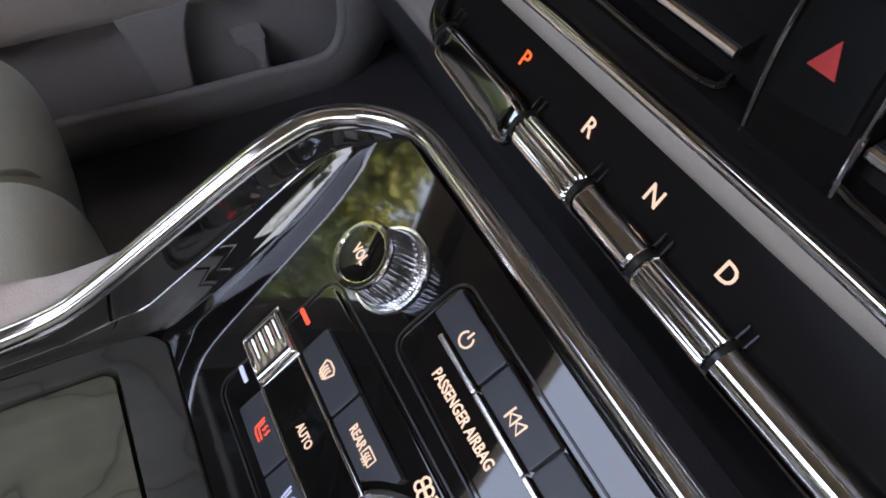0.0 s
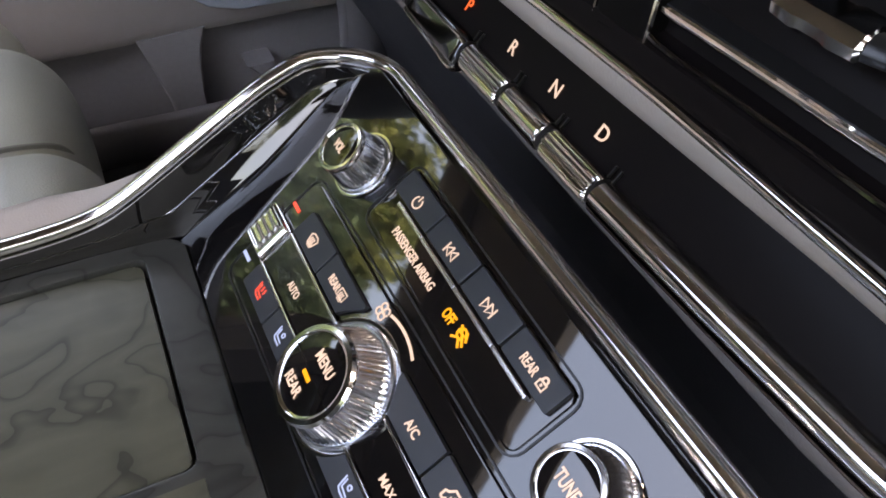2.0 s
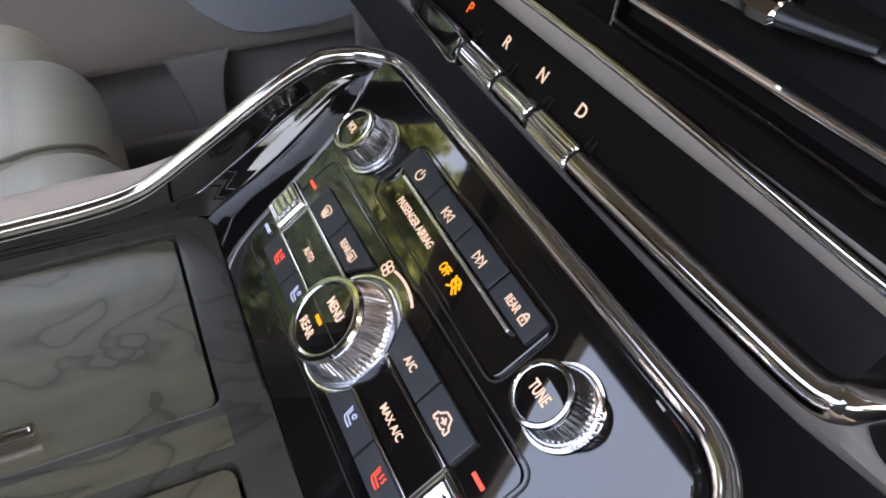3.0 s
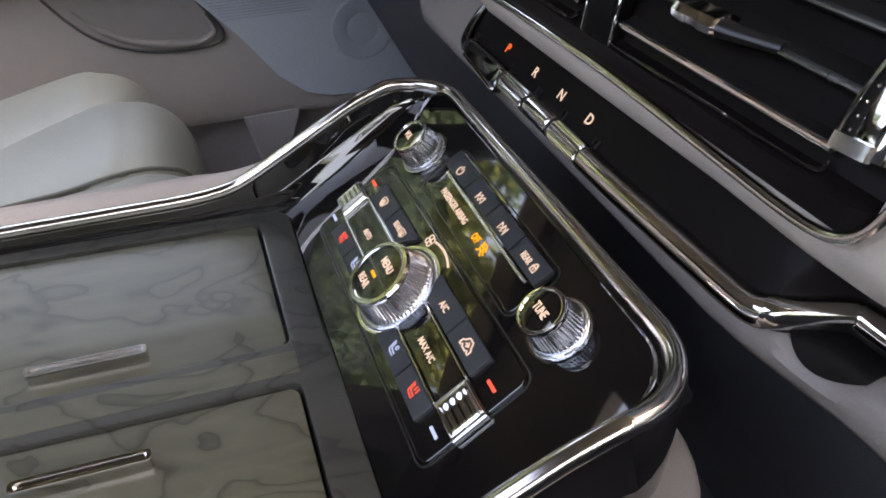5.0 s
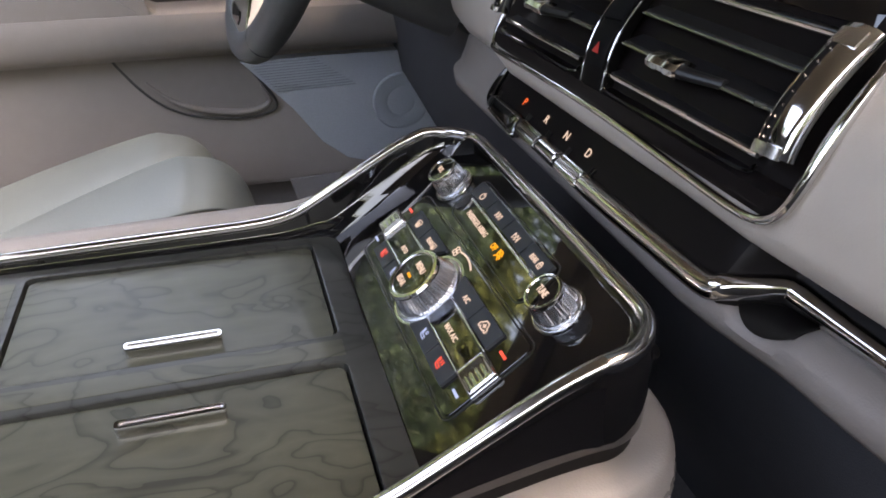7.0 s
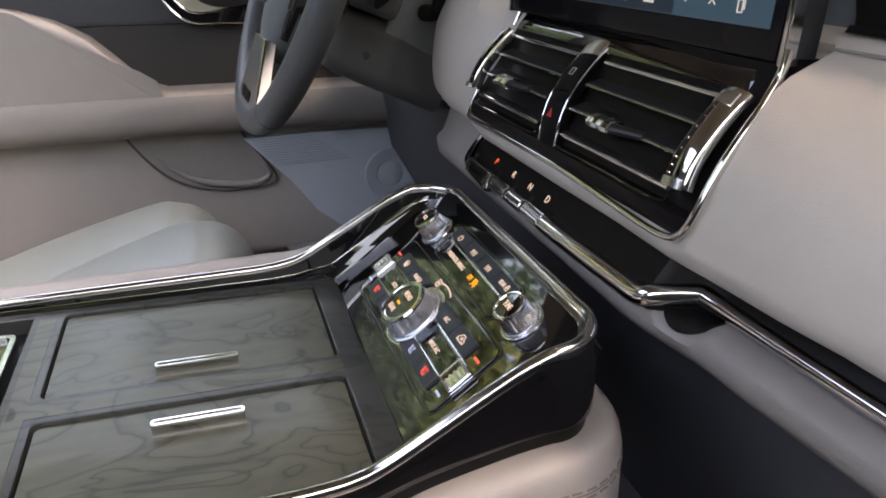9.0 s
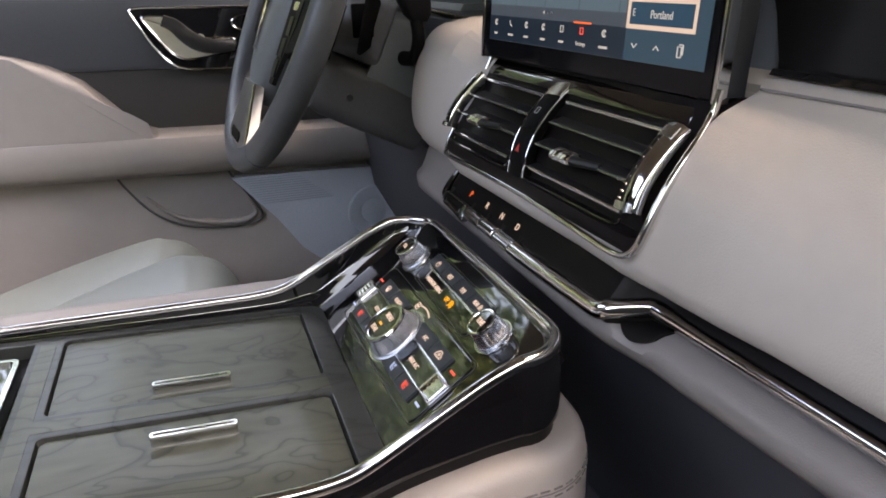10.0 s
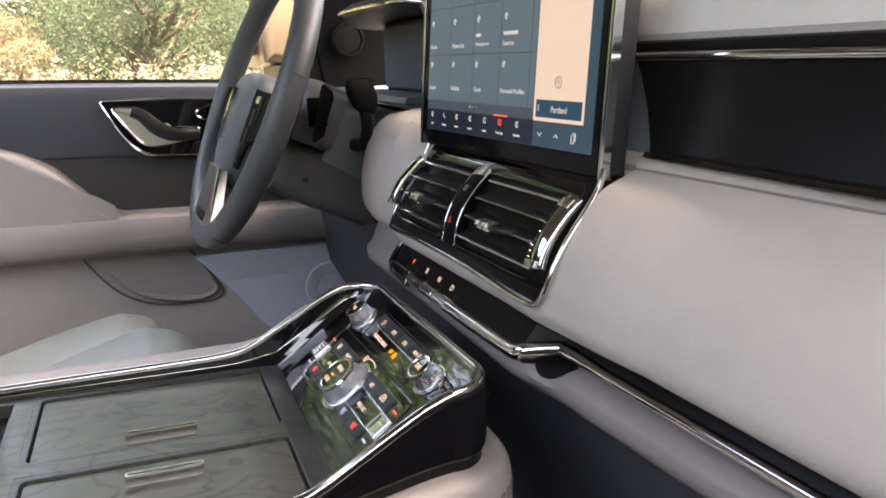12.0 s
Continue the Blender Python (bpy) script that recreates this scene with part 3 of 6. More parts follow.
# thin dark joints round both banks
for x0, x1, y0, y1, place in ((-0.0886, 0.0966, -0.0071, 0.0524, BANK), (-0.0551, 0.0621, 0.0574, 0.0884, PANEL)):
    pts = rrect(x0, x1, y0, y1, 0.006)
    con("joint", strokes([pts + pts[:1]], 0.0007, -0.0004, 0.0005), SATIN).matrix_basis = CON @ place


def key(u0, u1, v0, v1, parent, notch=None):
    """A soft-touch key; notch cuts one corner away round the big knob."""
    pts = rrect(u0, u1, v0, v1, 0.0008, 2)
    if notch:
        cu, cv, rad = notch
        out = []
        for x, y in pts:
            d = math.hypot(x - cu, y - cv)
            if d < rad:
                x, y = cu + (x - cu) * rad / d, cv + (y - cv) * rad / d
                x, y = min(max(x, u0), u1), min(max(y, v0), v1)
                if math.hypot(x - cu, y - cv) < rad * 0.98:
                    x = cu + math.copysign(math.sqrt(max(rad ** 2 - (y - cv) ** 2, 0)), (u0 + u1) / 2 - cu)
            out.append((x, y))
        pts = out
    ob = part("switch", prism(pts, 0.0, 0.0032, 0.0007), BUTTON, parent, "matt dark grey push button")
    return ob


KNOB = (0.0015, 0.0195)


def notched(side, v0, v1):
    """Outline of the inner key beside the knob, its inner end following the knob's ring."""
    rad, edge, end = 0.0262, [], 0.0471 + side * MID
    for i in range(7):
        v = v0 + (v1 - v0) * i / 6
        edge.append((math.sqrt(max(rad ** 2 - (v - KNOB[1]) ** 2, 0.0)), v))
    pts = [(end, v0), *[(max(x, 0.016), v) for x, v in edge], (end, v1)]
    return [(side * x, v) for x, v in (pts if side < 0 else pts[::-1])]


MID = 0.0015      # the bank's middle
SIGN_AT = {-1: (-0.0602, -0.0345), 1: (0.0345, 0.0620)}
for side in (-1, 1):
    for v0, v1, vm, signs in ((0.0304, 0.0428, 0.0362, {-1: ("front_defrost", "rear"), 1: ("A/C", "recirculate")}), (0.0000, 0.0106, 0.0058, {-1: ("seat_heat", "seat_vent"), 1: ("seat_vent", "seat_heat")})):
        u0, u1 = sorted((MID + side * 0.0478, MID + side * 0.0742))
        outer_key = key(u0, u1, v0, v1, bank)
        inner_key = part("switch", prism(notched(side, v0, v1), 0.0, 0.0032, 0.0006), BUTTON, bank, "matt dark grey push button")
        pair = (outer_key, inner_key) if side < 0 else (inner_key, outer_key)
        for kb, what, u in zip(pair, signs[side], SIGN_AT[side]):
            place = at(u, vm, 0.0033)
            if what == "A/C":
                lettering("lettering", "A/C", 0.0070, 0.0036, LIT, kb, place, bold=0.02)
            elif what == "rear":
                lettering("lettering", "REAR", 0.0078, 0.0034, LIT, kb, at(u - 0.0004, vm, 0.0033), bold=0.02)
                sign("rear_defrost", 0.0048, 0.0005, LIT, kb, at(u + 0.0066, vm, 0.0033))
            else:
                mt = LIT_RED if what == "seat_heat" else LIT_BLUE if what == "seat_vent" else LIT
                sign(what, {"recirculate": 0.0078, "front_defrost": 0.0060}.get(what, 0.0066 if len(what) < 5 else 0.0055), 0.0008 if what == "recirculate" else 0.0006, mt, kb, place)
    # glossy middle strip between two chrome lines, ended by a fluted temperature rocker
    u0, u1 = sorted((MID + side * 0.0215, MID + side * 0.0738))
    strip = part("middle_strip", rbox(u0, u1, 0.0124, 0.0284, 0.0, 0.0026, 0.0006), GLOSS, bank, "glossy black strip")
    lettering("lettering", "AUTO" if side < 0 else "MAX A/C", 0.0090 if side < 0 else 0.0160, 0.0034, LIT, strip, at(side * 0.0480, 0.0192, 0.0027), bold=0.015)
    for v in (0.0116, 0.0292):
        part("chrome_line", rbox(u0, u1, v - 0.0006, v + 0.0006, 0.0, 0.0036, 0.0004), CHROME, bank)
    a, b = sorted((MID + side * 0.0738, MID + side * 0.0960))
    rocker = part("temperature_rocker", rbox(a, b, 0.0110, 0.0298, 0.0, 0.0034, 0.0012), CHROME, bank, "chrome rocker with a dished grip")
    grip = []
    for q in range(17):
        f = q / 16
        u = a + (b - a) * (0.05 + 0.90 * f)
        out = f if side > 0 else 1 - f
        lift = 0.0036 + 0.0016 * min(f / 0.08, (1 - f) / 0.08, 1) ** 0.5
        dish = min(max((out - 0.16) / 0.22, 0), 1) * min(max((0.97 - out) / 0.10, 0), 1)
        row = []
        for i in range(49):
            g = i / 48
            edge = min(g, 1 - g)
            low_ = min(max((edge - 0.07) / 0.06, 0), 1)
            flute = -(0.0006 + 0.00008 * math.cos(2 * math.pi * 5 * (g - 0.5))) * dish * low_
            row.append(Vector((u, 0.0116 + 0.0176 * g, lift + flute - 0.0010 * max(0.04 - edge, 0) / 0.04)))
        grip.append(row + [Vector((u, 0.0292, 0.0028)), Vector((u, 0.0116, 0.0028))])
    part("dished_grip", loft(grip), CHROME, rocker, "dished and fluted chrome grip", angle=60)
    for u, v, mt in ((-0.0840 if side < 0 else 0.0856, 0.0362, LIT_RED), (-0.0840 if side < 0 else 0.0856, 0.0054, LIT_BLUE)):
        part("indicator", rbox(u - 0.0034, u + 0.0034, v - 0.0008, v + 0.0008, 0.0009, 0.0016, 0.0002), mt, bank, "lit temperature bar")

for i, (u0, u1) in enumerate(((-0.0512, -0.0238), (-0.0230, 0.0034), (0.0042, 0.0312), (0.0320, 0.0586))):
    k = key(u0, u1, 0.0752, 0.0860, audio)
    if i < 3:
        sign(("power", "back", "forward")[i], 0.0056, 0.0006, LIT, k, at((-0.0370, -0.0092, 0.0184)[i], 0.0794, 0.0033))
    else:
        lettering("lettering", "REAR", 0.0078, 0.0034, LIT, k, at(0.0432, 0.0802, 0.0033), bold=0.02)
        sign("lock", 0.0046, 0.0007, LIT, k, at(0.0508, 0.0804, 0.0033))
for u0, u1 in ((-0.0440, -0.0232), (-0.0226, 0.0029), (0.0035, 0.0297), (0.0303, 0.0505)):
    part("chrome_line", rbox(u0, u1, 0.0724, 0.0742, 0.0, 0.0034, 0.0005), STEEL, audio, "bright metal toggle edge")
lettering("lettering", "PASSENGER AIRBAG", 0.0325, 0.0037, LIT, audio, at(-0.0205, 0.0662, 0.0012), bold=0.02)
lettering("lettering", "OFF", 0.0062, 0.0042, LIT_AMBER, audio, at(0.0094, 0.0662, 0.0012), bold=0.03)
sign("airbag", 0.0064, 0.0009, LIT_AMBER, audio, at(0.0186, 0.0660, 0.0012))
sign("fan", 0.0066, 0.0007, LIT, bank, at(-0.0105, 0.0465, 0.0012))
part("fan_scale", strokes([ring_arc(KNOB[0], KNOB[1], 0.0300, 106, 66, 16)], 0.0011, 0.0009, 0.0014), LIT, bank, "lit fan scale")


def rotary(name, label, u, v, r_top, r_low, h, teeth, words):
    """A knurled chrome knob with a glossy black cap."""
    kn = thing(name, label, "knob", PANEL @ at(u, v, 0.0))
    part("base_ring", lathe([(r_low * 0.9, 0.0), (r_low * 1.13, 0.0), (r_low * 1.155, 0.0006), (r_low * 1.135, 0.0012), (r_low * 1.05, 0.0012), (r_low * 1.02, 0.0008), (r_low * 0.9, 0.0006)], 96), CHROME, kn, "thin chrome foot ring")

    def notch(k, i):
        return (1.0, 0.984)[k // 2 % 2] if i in (1, 2) else 1.0

    part("collar", lathe([(r_low * 0.6, 0.0004), (r_low * 1.075, 0.0008), (r_low * 1.045, 0.0021), (r_low * 0.99, 0.0026), (r_low * 0.6, 0.0026)], teeth * 8, notch), KNURL, kn, "finely notched collar", angle=14)

    def flute(k, i):
        return (1.0, 0.992, 0.962, 0.962, 0.992)[k % 5] if 1 < i < 6 else 1.0

    r_mid = r_low * 0.42 + r_top * 0.58
    part("barrel", lathe([(r_top * 0.6, 0.0022), (r_low * 0.955, 0.0024), (r_low * 0.965, 0.0034), (r_low * 0.93, 0.0044), (r_mid, h * 0.50), (r_top * 1.0, h * 0.84), (r_top * 0.6, h * 0.85)], teeth * 5, flute), KNURL, kn, "finely ribbed metal barrel", angle=14)
    part("top_ring", lathe([(r_top * 0.7, h * 0.84), (r_top * 1.03, h * 0.85), (r_top * 1.05, h * 0.93), (r_top * 1.0, h), (r_top * 0.90, h * 1.005), (r_top * 0.86, h * 0.97), (r_top * 0.7, h * 0.96)], 72), CHROME, kn, "polished chrome ring")
    cap = part("cap", lathe([(0, h * 0.90), (r_top * 0.875, h * 0.90), (r_top * 0.87, h * 0.965), (r_top * 0.6, h * 0.985), (0, h * 0.99)], 48), GLOSS, kn, "glossy black cap")
    if len(words) > 1:
        part("split_line", rbox(-r_top * 0.85, r_top * 0.85, -0.0006, -0.0002, h * 0.97, h * 0.9925, 0), SMOKE, cap, "fine line between the two halves")
    for text, du, dv, w, ht, mt in words:
        if text:
            lettering("lettering", text, w, ht, mt, cap, at(du, dv, h * 0.995), bold=0.02)
        else:
            part("indicator", rbox(du - w / 2, du + w / 2, dv - ht / 2, dv + ht / 2, h * 0.975, h * 0.995, 0.0002), mt, cap, "lit amber bar")
    return kn


rotary("volume_knob", "knurled chrome volume knob with black cap on the console", -0.0755, 0.0690, 0.0105, 0.0128, 0.0165, 42, [("VOL", 0.0, 0.0, 0.0070, 0.0037, LIT)])
rotary("tuning_knob", "knurled chrome tuning knob with black cap on the console", 0.0830, 0.0735, 0.0105, 0.0128, 0.0165, 42, [("TUNE", 0.0, 0.0, 0.0088, 0.0040, LIT)])
menu = rotary("menu_knob", "large knurled chrome menu dial with black cap on the console", KNOB[0], KNOB[1], 0.0172, 0.0222, 0.0175, 64,
              [("MENU", 0.0010, 0.0060, 0.0115, 0.0042, LIT), ("REAR", -0.0020, -0.0078, 0.0105, 0.0040, LIT), ("", -0.0010, -0.0022, 0.0056, 0.0018, LIT_AMBER)])


# ---------------------------------------------------------------- dashboard
dash = thing("dashboard", "greige leather car dashboard with black trim band and chrome strip", "dashboard", at(0, 0.3, 1.2))
DASH = dash.matrix_basis.inverted()


def dsh(name, bm, mat, label=""):
    return part(name, bm, mat, dash, label, DASH)


PAD_FRONT = [(0.214, 1.4175), (0.206, 1.4160), (0.196, 1.4120), (0.183, 1.4035), (0.168, 1.3900), (0.151, 1.3680), (0.138, 1.3460), (0.1290, 1.3260), (0.1262, 1.3150), (0.1280, 1.3075), (0.134, 1.3030), (0.150, 1.3005)]
PAD_LEFT = [(0.214, 1.4330), (0.200, 1.4330), (0.183, 1.4320), (0.166, 1.4290), (0.150, 1.4215), (0.136, 1.4050), (0.1250, 1.3790), (0.1195, 1.3480), (0.1200, 1.3250), (0.1250, 1.3120), (0.134, 1.3040), (0.150, 1.3005)]
PAD_MID = [(0.214, 1.4175), (0.206, 1.4160), (0.196, 1.4120), (0.183, 1.4035), (0.168, 1.3900), (0.151, 1.3680), (0.134, 1.3440), (0.1200, 1.3240), (0.1168, 1.3155), (0.1190, 1.3080), (0.125, 1.3035), (0.150, 1.3005)]
PAD_BACK = [(0.25, 1.3005), (0.27, 1.34), (0.27, 1.41), (0.24, 1.4175)]


SWELL = [(1.308, 0.0), (1.320, 0.002), (1.340, 0.0090), (1.360, 0.0135), (1.380, 0.0140), (1.397, 0.0115), (1.4105, 0.0)]


def swell(x, z):
    """How far the pad swells out to meet the chrome vent frame."""
    for (a, p), (b, q) in zip(SWELL, SWELL[1:]):
        if a <= z <= b and x > 0.1472:
            return (p + (q - p) * ease(z, a, b)) * (1 - ease(x, 0.150, 0.285)) ** 1.25
    return 0.0


def pad_section(x, pull=1.0):
    """Side view of the padded dash at x; pull < 1 draws it back and together at the rounded end."""
    push = 0.05 * max(x - 0.15, 0) + 0.035 * min(max(x, -0.16), 0.02) + 0.0026 * min(max((x - 0.03) / 0.05, 0), 1) * min(max((0.21 - x) / 0.05, 0), 1)
    out = []
    k = min(max((-0.125 - x) / 0.05, 0), 1)
    w = min(max((0.240 - x) / 0.110, 0), 1)
    base = [(a[0] * (1 - w) + b[0] * w, a[1] * (1 - w) + b[1] * w) for a, b in zip(PAD_FRONT, PAD_MID)]
    shape = [(a[0] * (1 - k) + b[0] * k, a[1] * (1 - k) + b[1] * k) for a, b in zip(base, PAD_LEFT)]
    for p in curve([(0, *q) for q in shape], 3):
        y, z = p.y, p.z
        y += 0.012 * min(max(((0.1470 if x > 0 else 0.1515) - abs(x)) / 0.003, 0), 1) * min(max((z - 1.326) / 0.006, 0), 1) * min(max((1.412 - z) / 0.006, 0), 1)
        y -= swell(x, z)
        out.append(Vector((x, 0.24 + (y + push - 0.24) * pull, 1.357 + (z - 1.357) * (0.25 + 0.75 * pull))))
    for y, z in PAD_BACK:
        out.append(Vector((x, max(y, 0.24 + (y + push - 0.24) * pull), 1.357 + (z - 1.357) * (0.25 + 0.75 * pull))))
    return out


xs = [-0.338, -0.3365, -0.331, -0.321, -0.305, -0.275, -0.235, -0.175, -0.15, -0.125, -0.08, 0, 0.08, 0.1300, 0.1435, 0.1475, 0.153, 0.160, 0.170, 0.18, 0.19, 0.20, 0.21, 0.225, 0.24, 0.26, 0.285, 0.33, 0.4, 0.55, 0.72, 0.80]
pulls = [0.25, 0.42, 0.60, 0.76, 0.88, 0.96, 1.0] + [1.0] * 26
dsh("padded_fascia", loft([pad_section(x, p) for x, p in zip(xs, pulls)]), PAD, "padded greige leather fascia")
dsh("seam", sweep([(x, 0.1935 + 0.05 * max(x - 0.15, 0), 1.4112) for x in (0.150, 0.3, 0.5, 0.78)], oval(0.0007, 0.0009, 6)), TAUPE_DARK)

# lower fascia that carries the selector, running on under the strip on the passenger side
def scoop(x):
    """Depth of the finger recess under the strip's step."""
    u = (x - 0.130) / 0.034
    return math.sin(math.pi * u) ** 0.8 if 0 < u < 1 else 0.0


def lower_section(x, d, high):
    f = 0.0055 * (1 - min(max((x - 0.100) / 0.060, 0), 1))
    low = [(0.1205, 1.2700), (0.1190, 1.2660), (0.1200, 1.2600), (0.1250, 1.2535), (0.140, 1.2500)]
    head = [(0.150, 1.3000), (0.1330, 1.3000), (0.1290, 1.2950), (0.125, 1.2840), (0.1205, 1.2745)] if high else [(0.150, 1.2775), (0.1385, 1.2775), (0.1300, 1.2768), (0.1250, 1.2750), (0.1215, 1.2720)]
    dip = 0.0045 * scoop(x)
    return [Vector((x, y - d - (f if z < 1.2735 else 0.0), z - (dip if z > 1.2695 else 0.35 * dip if z > 1.265 else 0.0))) for y, z in head + low] + [Vector((x, 0.25, 1.250)), Vector((x, 0.25, head[0][1]))]


FASCIA_LOW = [(-0.290, -0.040, True), (-0.286, -0.018, True), (-0.276, -0.007, True), (-0.25, 0, True), (-0.17, 0, True), (0.06, 0, True), (0.100, 0, True), (0.118, 0, True)]
FASCIA_LOW += [(0.121 + 0.003 * k, -0.0045 * k / 17, False) for k in range(18)] + [(0.190, -0.005, False), (0.25, -0.010, False), (0.35, -0.018, False), (0.5, -0.028, False), (0.80, -0.045, False)]
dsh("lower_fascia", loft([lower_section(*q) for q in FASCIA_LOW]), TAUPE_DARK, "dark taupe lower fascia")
# dark sheet laid over the shallow dip for the shade of a deep recess
shade_rows = []
for k in range(1, 24):
    x = 0.130 + 0.034 * k / 24
    sec = lower_section(x, -0.0045 * (x - 0.121) / 0.051, False)[:7]
    reach = 2.8 + 1.2 * scoop(x)
    row = []
    for i in range(9):
        q = reach * i / 8
        a = min(int(q), 5)
        p = sec[a].lerp(sec[a + 1], q - a)
        row.append(p + Vector((0, -0.0008, 0.0008)))
    shade_rows.append(row + [Vector((x, row[-1].y + 0.004, row[-1].z - 0.002)), Vector((x, 0.150, row[0].z - 0.004))])
dsh("recess_shade", loft(shade_rows), DARK, "dark sheet for the shade in the finger recess")
dsh("slot", loft([[Vector((x, y + s, z)) for y, z in ((0.172, 1.3015), (0.172, 1.275), (0.26, 1.275), (0.26, 1.3015))] for x, s in ((0.130, 0.0), (0.35, 0.020), (0.80, 0.042))]), DEEP, "dark slot under the fascia")
dsh("knee_panel", loft([[Vector((x, y, z)) for y, z in ((0.175, 1.262), (0.165, 1.24), (0.185, 1.12), (0.30, 0.90), (0.34, 0.80), (0.42, 0.80), (0.42, 1.262))] for x in (-0.80, -0.25, 0.1, 0.80)]), KNEE, "black knee panel")

# black band above the fascia, with a chrome line, and the grey upper pad
dsh("trim_band", loft([[Vector((x - (0.60 * (z - 1.4165) if x < 0.15 else 0.0), y, z)) for y, z in ((0.212, 1.4165), (0.216, 1.424), (0.224, 1.448), (0.228, 1.470), (0.229, 1.484), (0.26, 1.484), (0.26, 1.4165))] for x in (0.141, 0.2, 0.5, 0.8)]), DARK, "satin black passenger trim band")
dsh("band_end", loft([[Vector((x, y, z)) for y, z in ((0.216, 1.4165), (0.220, 1.424), (0.228, 1.448), (0.232, 1.470), (0.233, 1.484), (0.26, 1.484), (0.26, 1.4165))] for x in (-0.12, 0.1, 0.147)]), material("slate_soft_plastic", (0.10, 0.115, 0.135), 0.5, grain=0.08, scale=200), "slate grey end of the band")
dsh("ledge", loft([[Vector((x, y, z)) for y, z in ((0.205, 1.4172), (0.2075, 1.4205), (0.217, 1.4215), (0.23, 1.4172))] for x in (0.142, 0.5, 0.8)]), GLOSS, "glossy black ledge")
dsh("chrome_line", sweep([(x, 0.2265, 1.4850) for x in (0.10, 0.3, 0.55, 0.8)], oval(0.0020, 0.0030, 10)), CHROME, "thin chrome line")
dsh("upper_lip", sweep([(x, 0.232, 1.4915) for x in (-0.12, 0.3, 0.8)], oval(0.006, 0.0044, 12, 3)), DARK)
dsh("upper_pad", loft([[Vector((x, y, z)) for y, z in ((0.236, 1.4930), (0.230, 1.5000), (0.231, 1.5120), (0.240, 1.5300), (0.262, 1.5450), (0.34, 1.556), (0.80, 1.50), (0.80, 1.40), (0.26, 1.40))] for x in (-0.22, -0.1, 0.1, 0.3, 0.5, 0.8)]), UPPER, "pale grey upper dash pad")
dsh("upper_vent", rbox(0.135, 0.235, 0.232, 0.246, 1.520, 1.534, 0.002), SMOKE, "narrow demister vent").rotation_euler = (radians(-14), 0, 0)

# chrome strip: from the selector, a small step, then on along the passenger side
strip_path = curve([(0.0088, 0.1100, 1.2790), (0.05, 0.1105, 1.2795), (0.10, 0.1120, 1.2800), (0.118, 0.1126, 1.2803), (0.1260, 0.1134, 1.2812), (0.1292, 0.1150, 1.2826), (0.1318, 0.1185, 1.2836), (0.1402, 0.1362, 1.2844), (0.1428, 0.1398, 1.2842), (0.1470, 0.1412, 1.2836), (0.160, 0.1420, 1.2832), (0.20, 0.1438, 1.2830), (0.30, 0.1480, 1.2840), (0.45, 0.1560, 1.2845), (0.62, 0.1650, 1.2850), (0.80, 0.174, 1.2850)], 5)


def strip_profile(f):
    k = min(max((f - 0.62) / 0.12, 0), 1)
    return oval(0.0060 - 0.0018 * k, 0.0058 - 0.0016 * k, 14, 2.4)


dsh("chrome_strip", sweep(strip_path, strip_profile), CHROME, "chrome strip along the dash")
dsh("strip_tray", loft([[Vector((x, y + s, z)) for y, z in ((0.1150, 1.2760), (0.1155, 1.2725), (0.1200, 1.2700), (0.155, 1.2700), (0.155, 1.2760))] for x, s in ((-0.142, 0), (0.0, 0), (0.1, 0), (0.1275, 0.001), (0.1320, 0.007), (0.1405, 0.0245), (0.1450, 0.0290), (0.160, 0.0305), (0.20, 0.032))]), DARK, "black ledge under the strip")

# ------------------------------------------------ push-button gear selector
gear = thing("gear_selector", "push button gear selector with chrome keys and lit letters", "gear selector", at(-0.06, 0.12, 1.28))
GEAR = gear.matrix_basis.inverted()
face_secs = []
for x, k, s in ((-0.1545, 0.25, 0), (-0.1535, 0.62, 0), (-0.150, 0.86, 0), (-0.144, 1.0, 0), (-0.05, 1.0, 0), (0.06, 1.0, 0), (0.118, 1.0, 0), (0.1275, 1.0, 0.001), (0.1320, 1.0, 0.007), (0.1405, 1.0, 0.0245), (0.1450, 1.0, 0.0290), (0.160, 1.0, 0.0305), (0.20, 1.0, 0.0325), (0.30, 1.0, 0.0367), (0.45, 1.0, 0.0447), (0.62, 1.0, 0.0537), (0.80, 1.0, 0.0627)):
    face_secs.append([Vector((x, 0.126 + s + (y - 0.126) * k, 1.290 + (z - 1.290) * k)) for y, z in ((0.1130, 1.2770), (0.1128, 1.2800), (0.1165, 1.2860), (0.1225, 1.2940), (0.1285, 1.3020), (0.1310, 1.3035), (0.140, 1.3035), (0.140, 1.2770))])
part("letter_panel", loft(face_secs), LETTER_BLACK, gear, "glossy black letter panel", GEAR)
FACE = Matrix.Translation((0, 0.1198, 1.2904)) @ Matrix.Rotation(math.atan2(0.0100, 0.0075), 4, "X")
EDGES = (-0.1405, -0.0866, -0.0535, -0.0240, 0.0078)
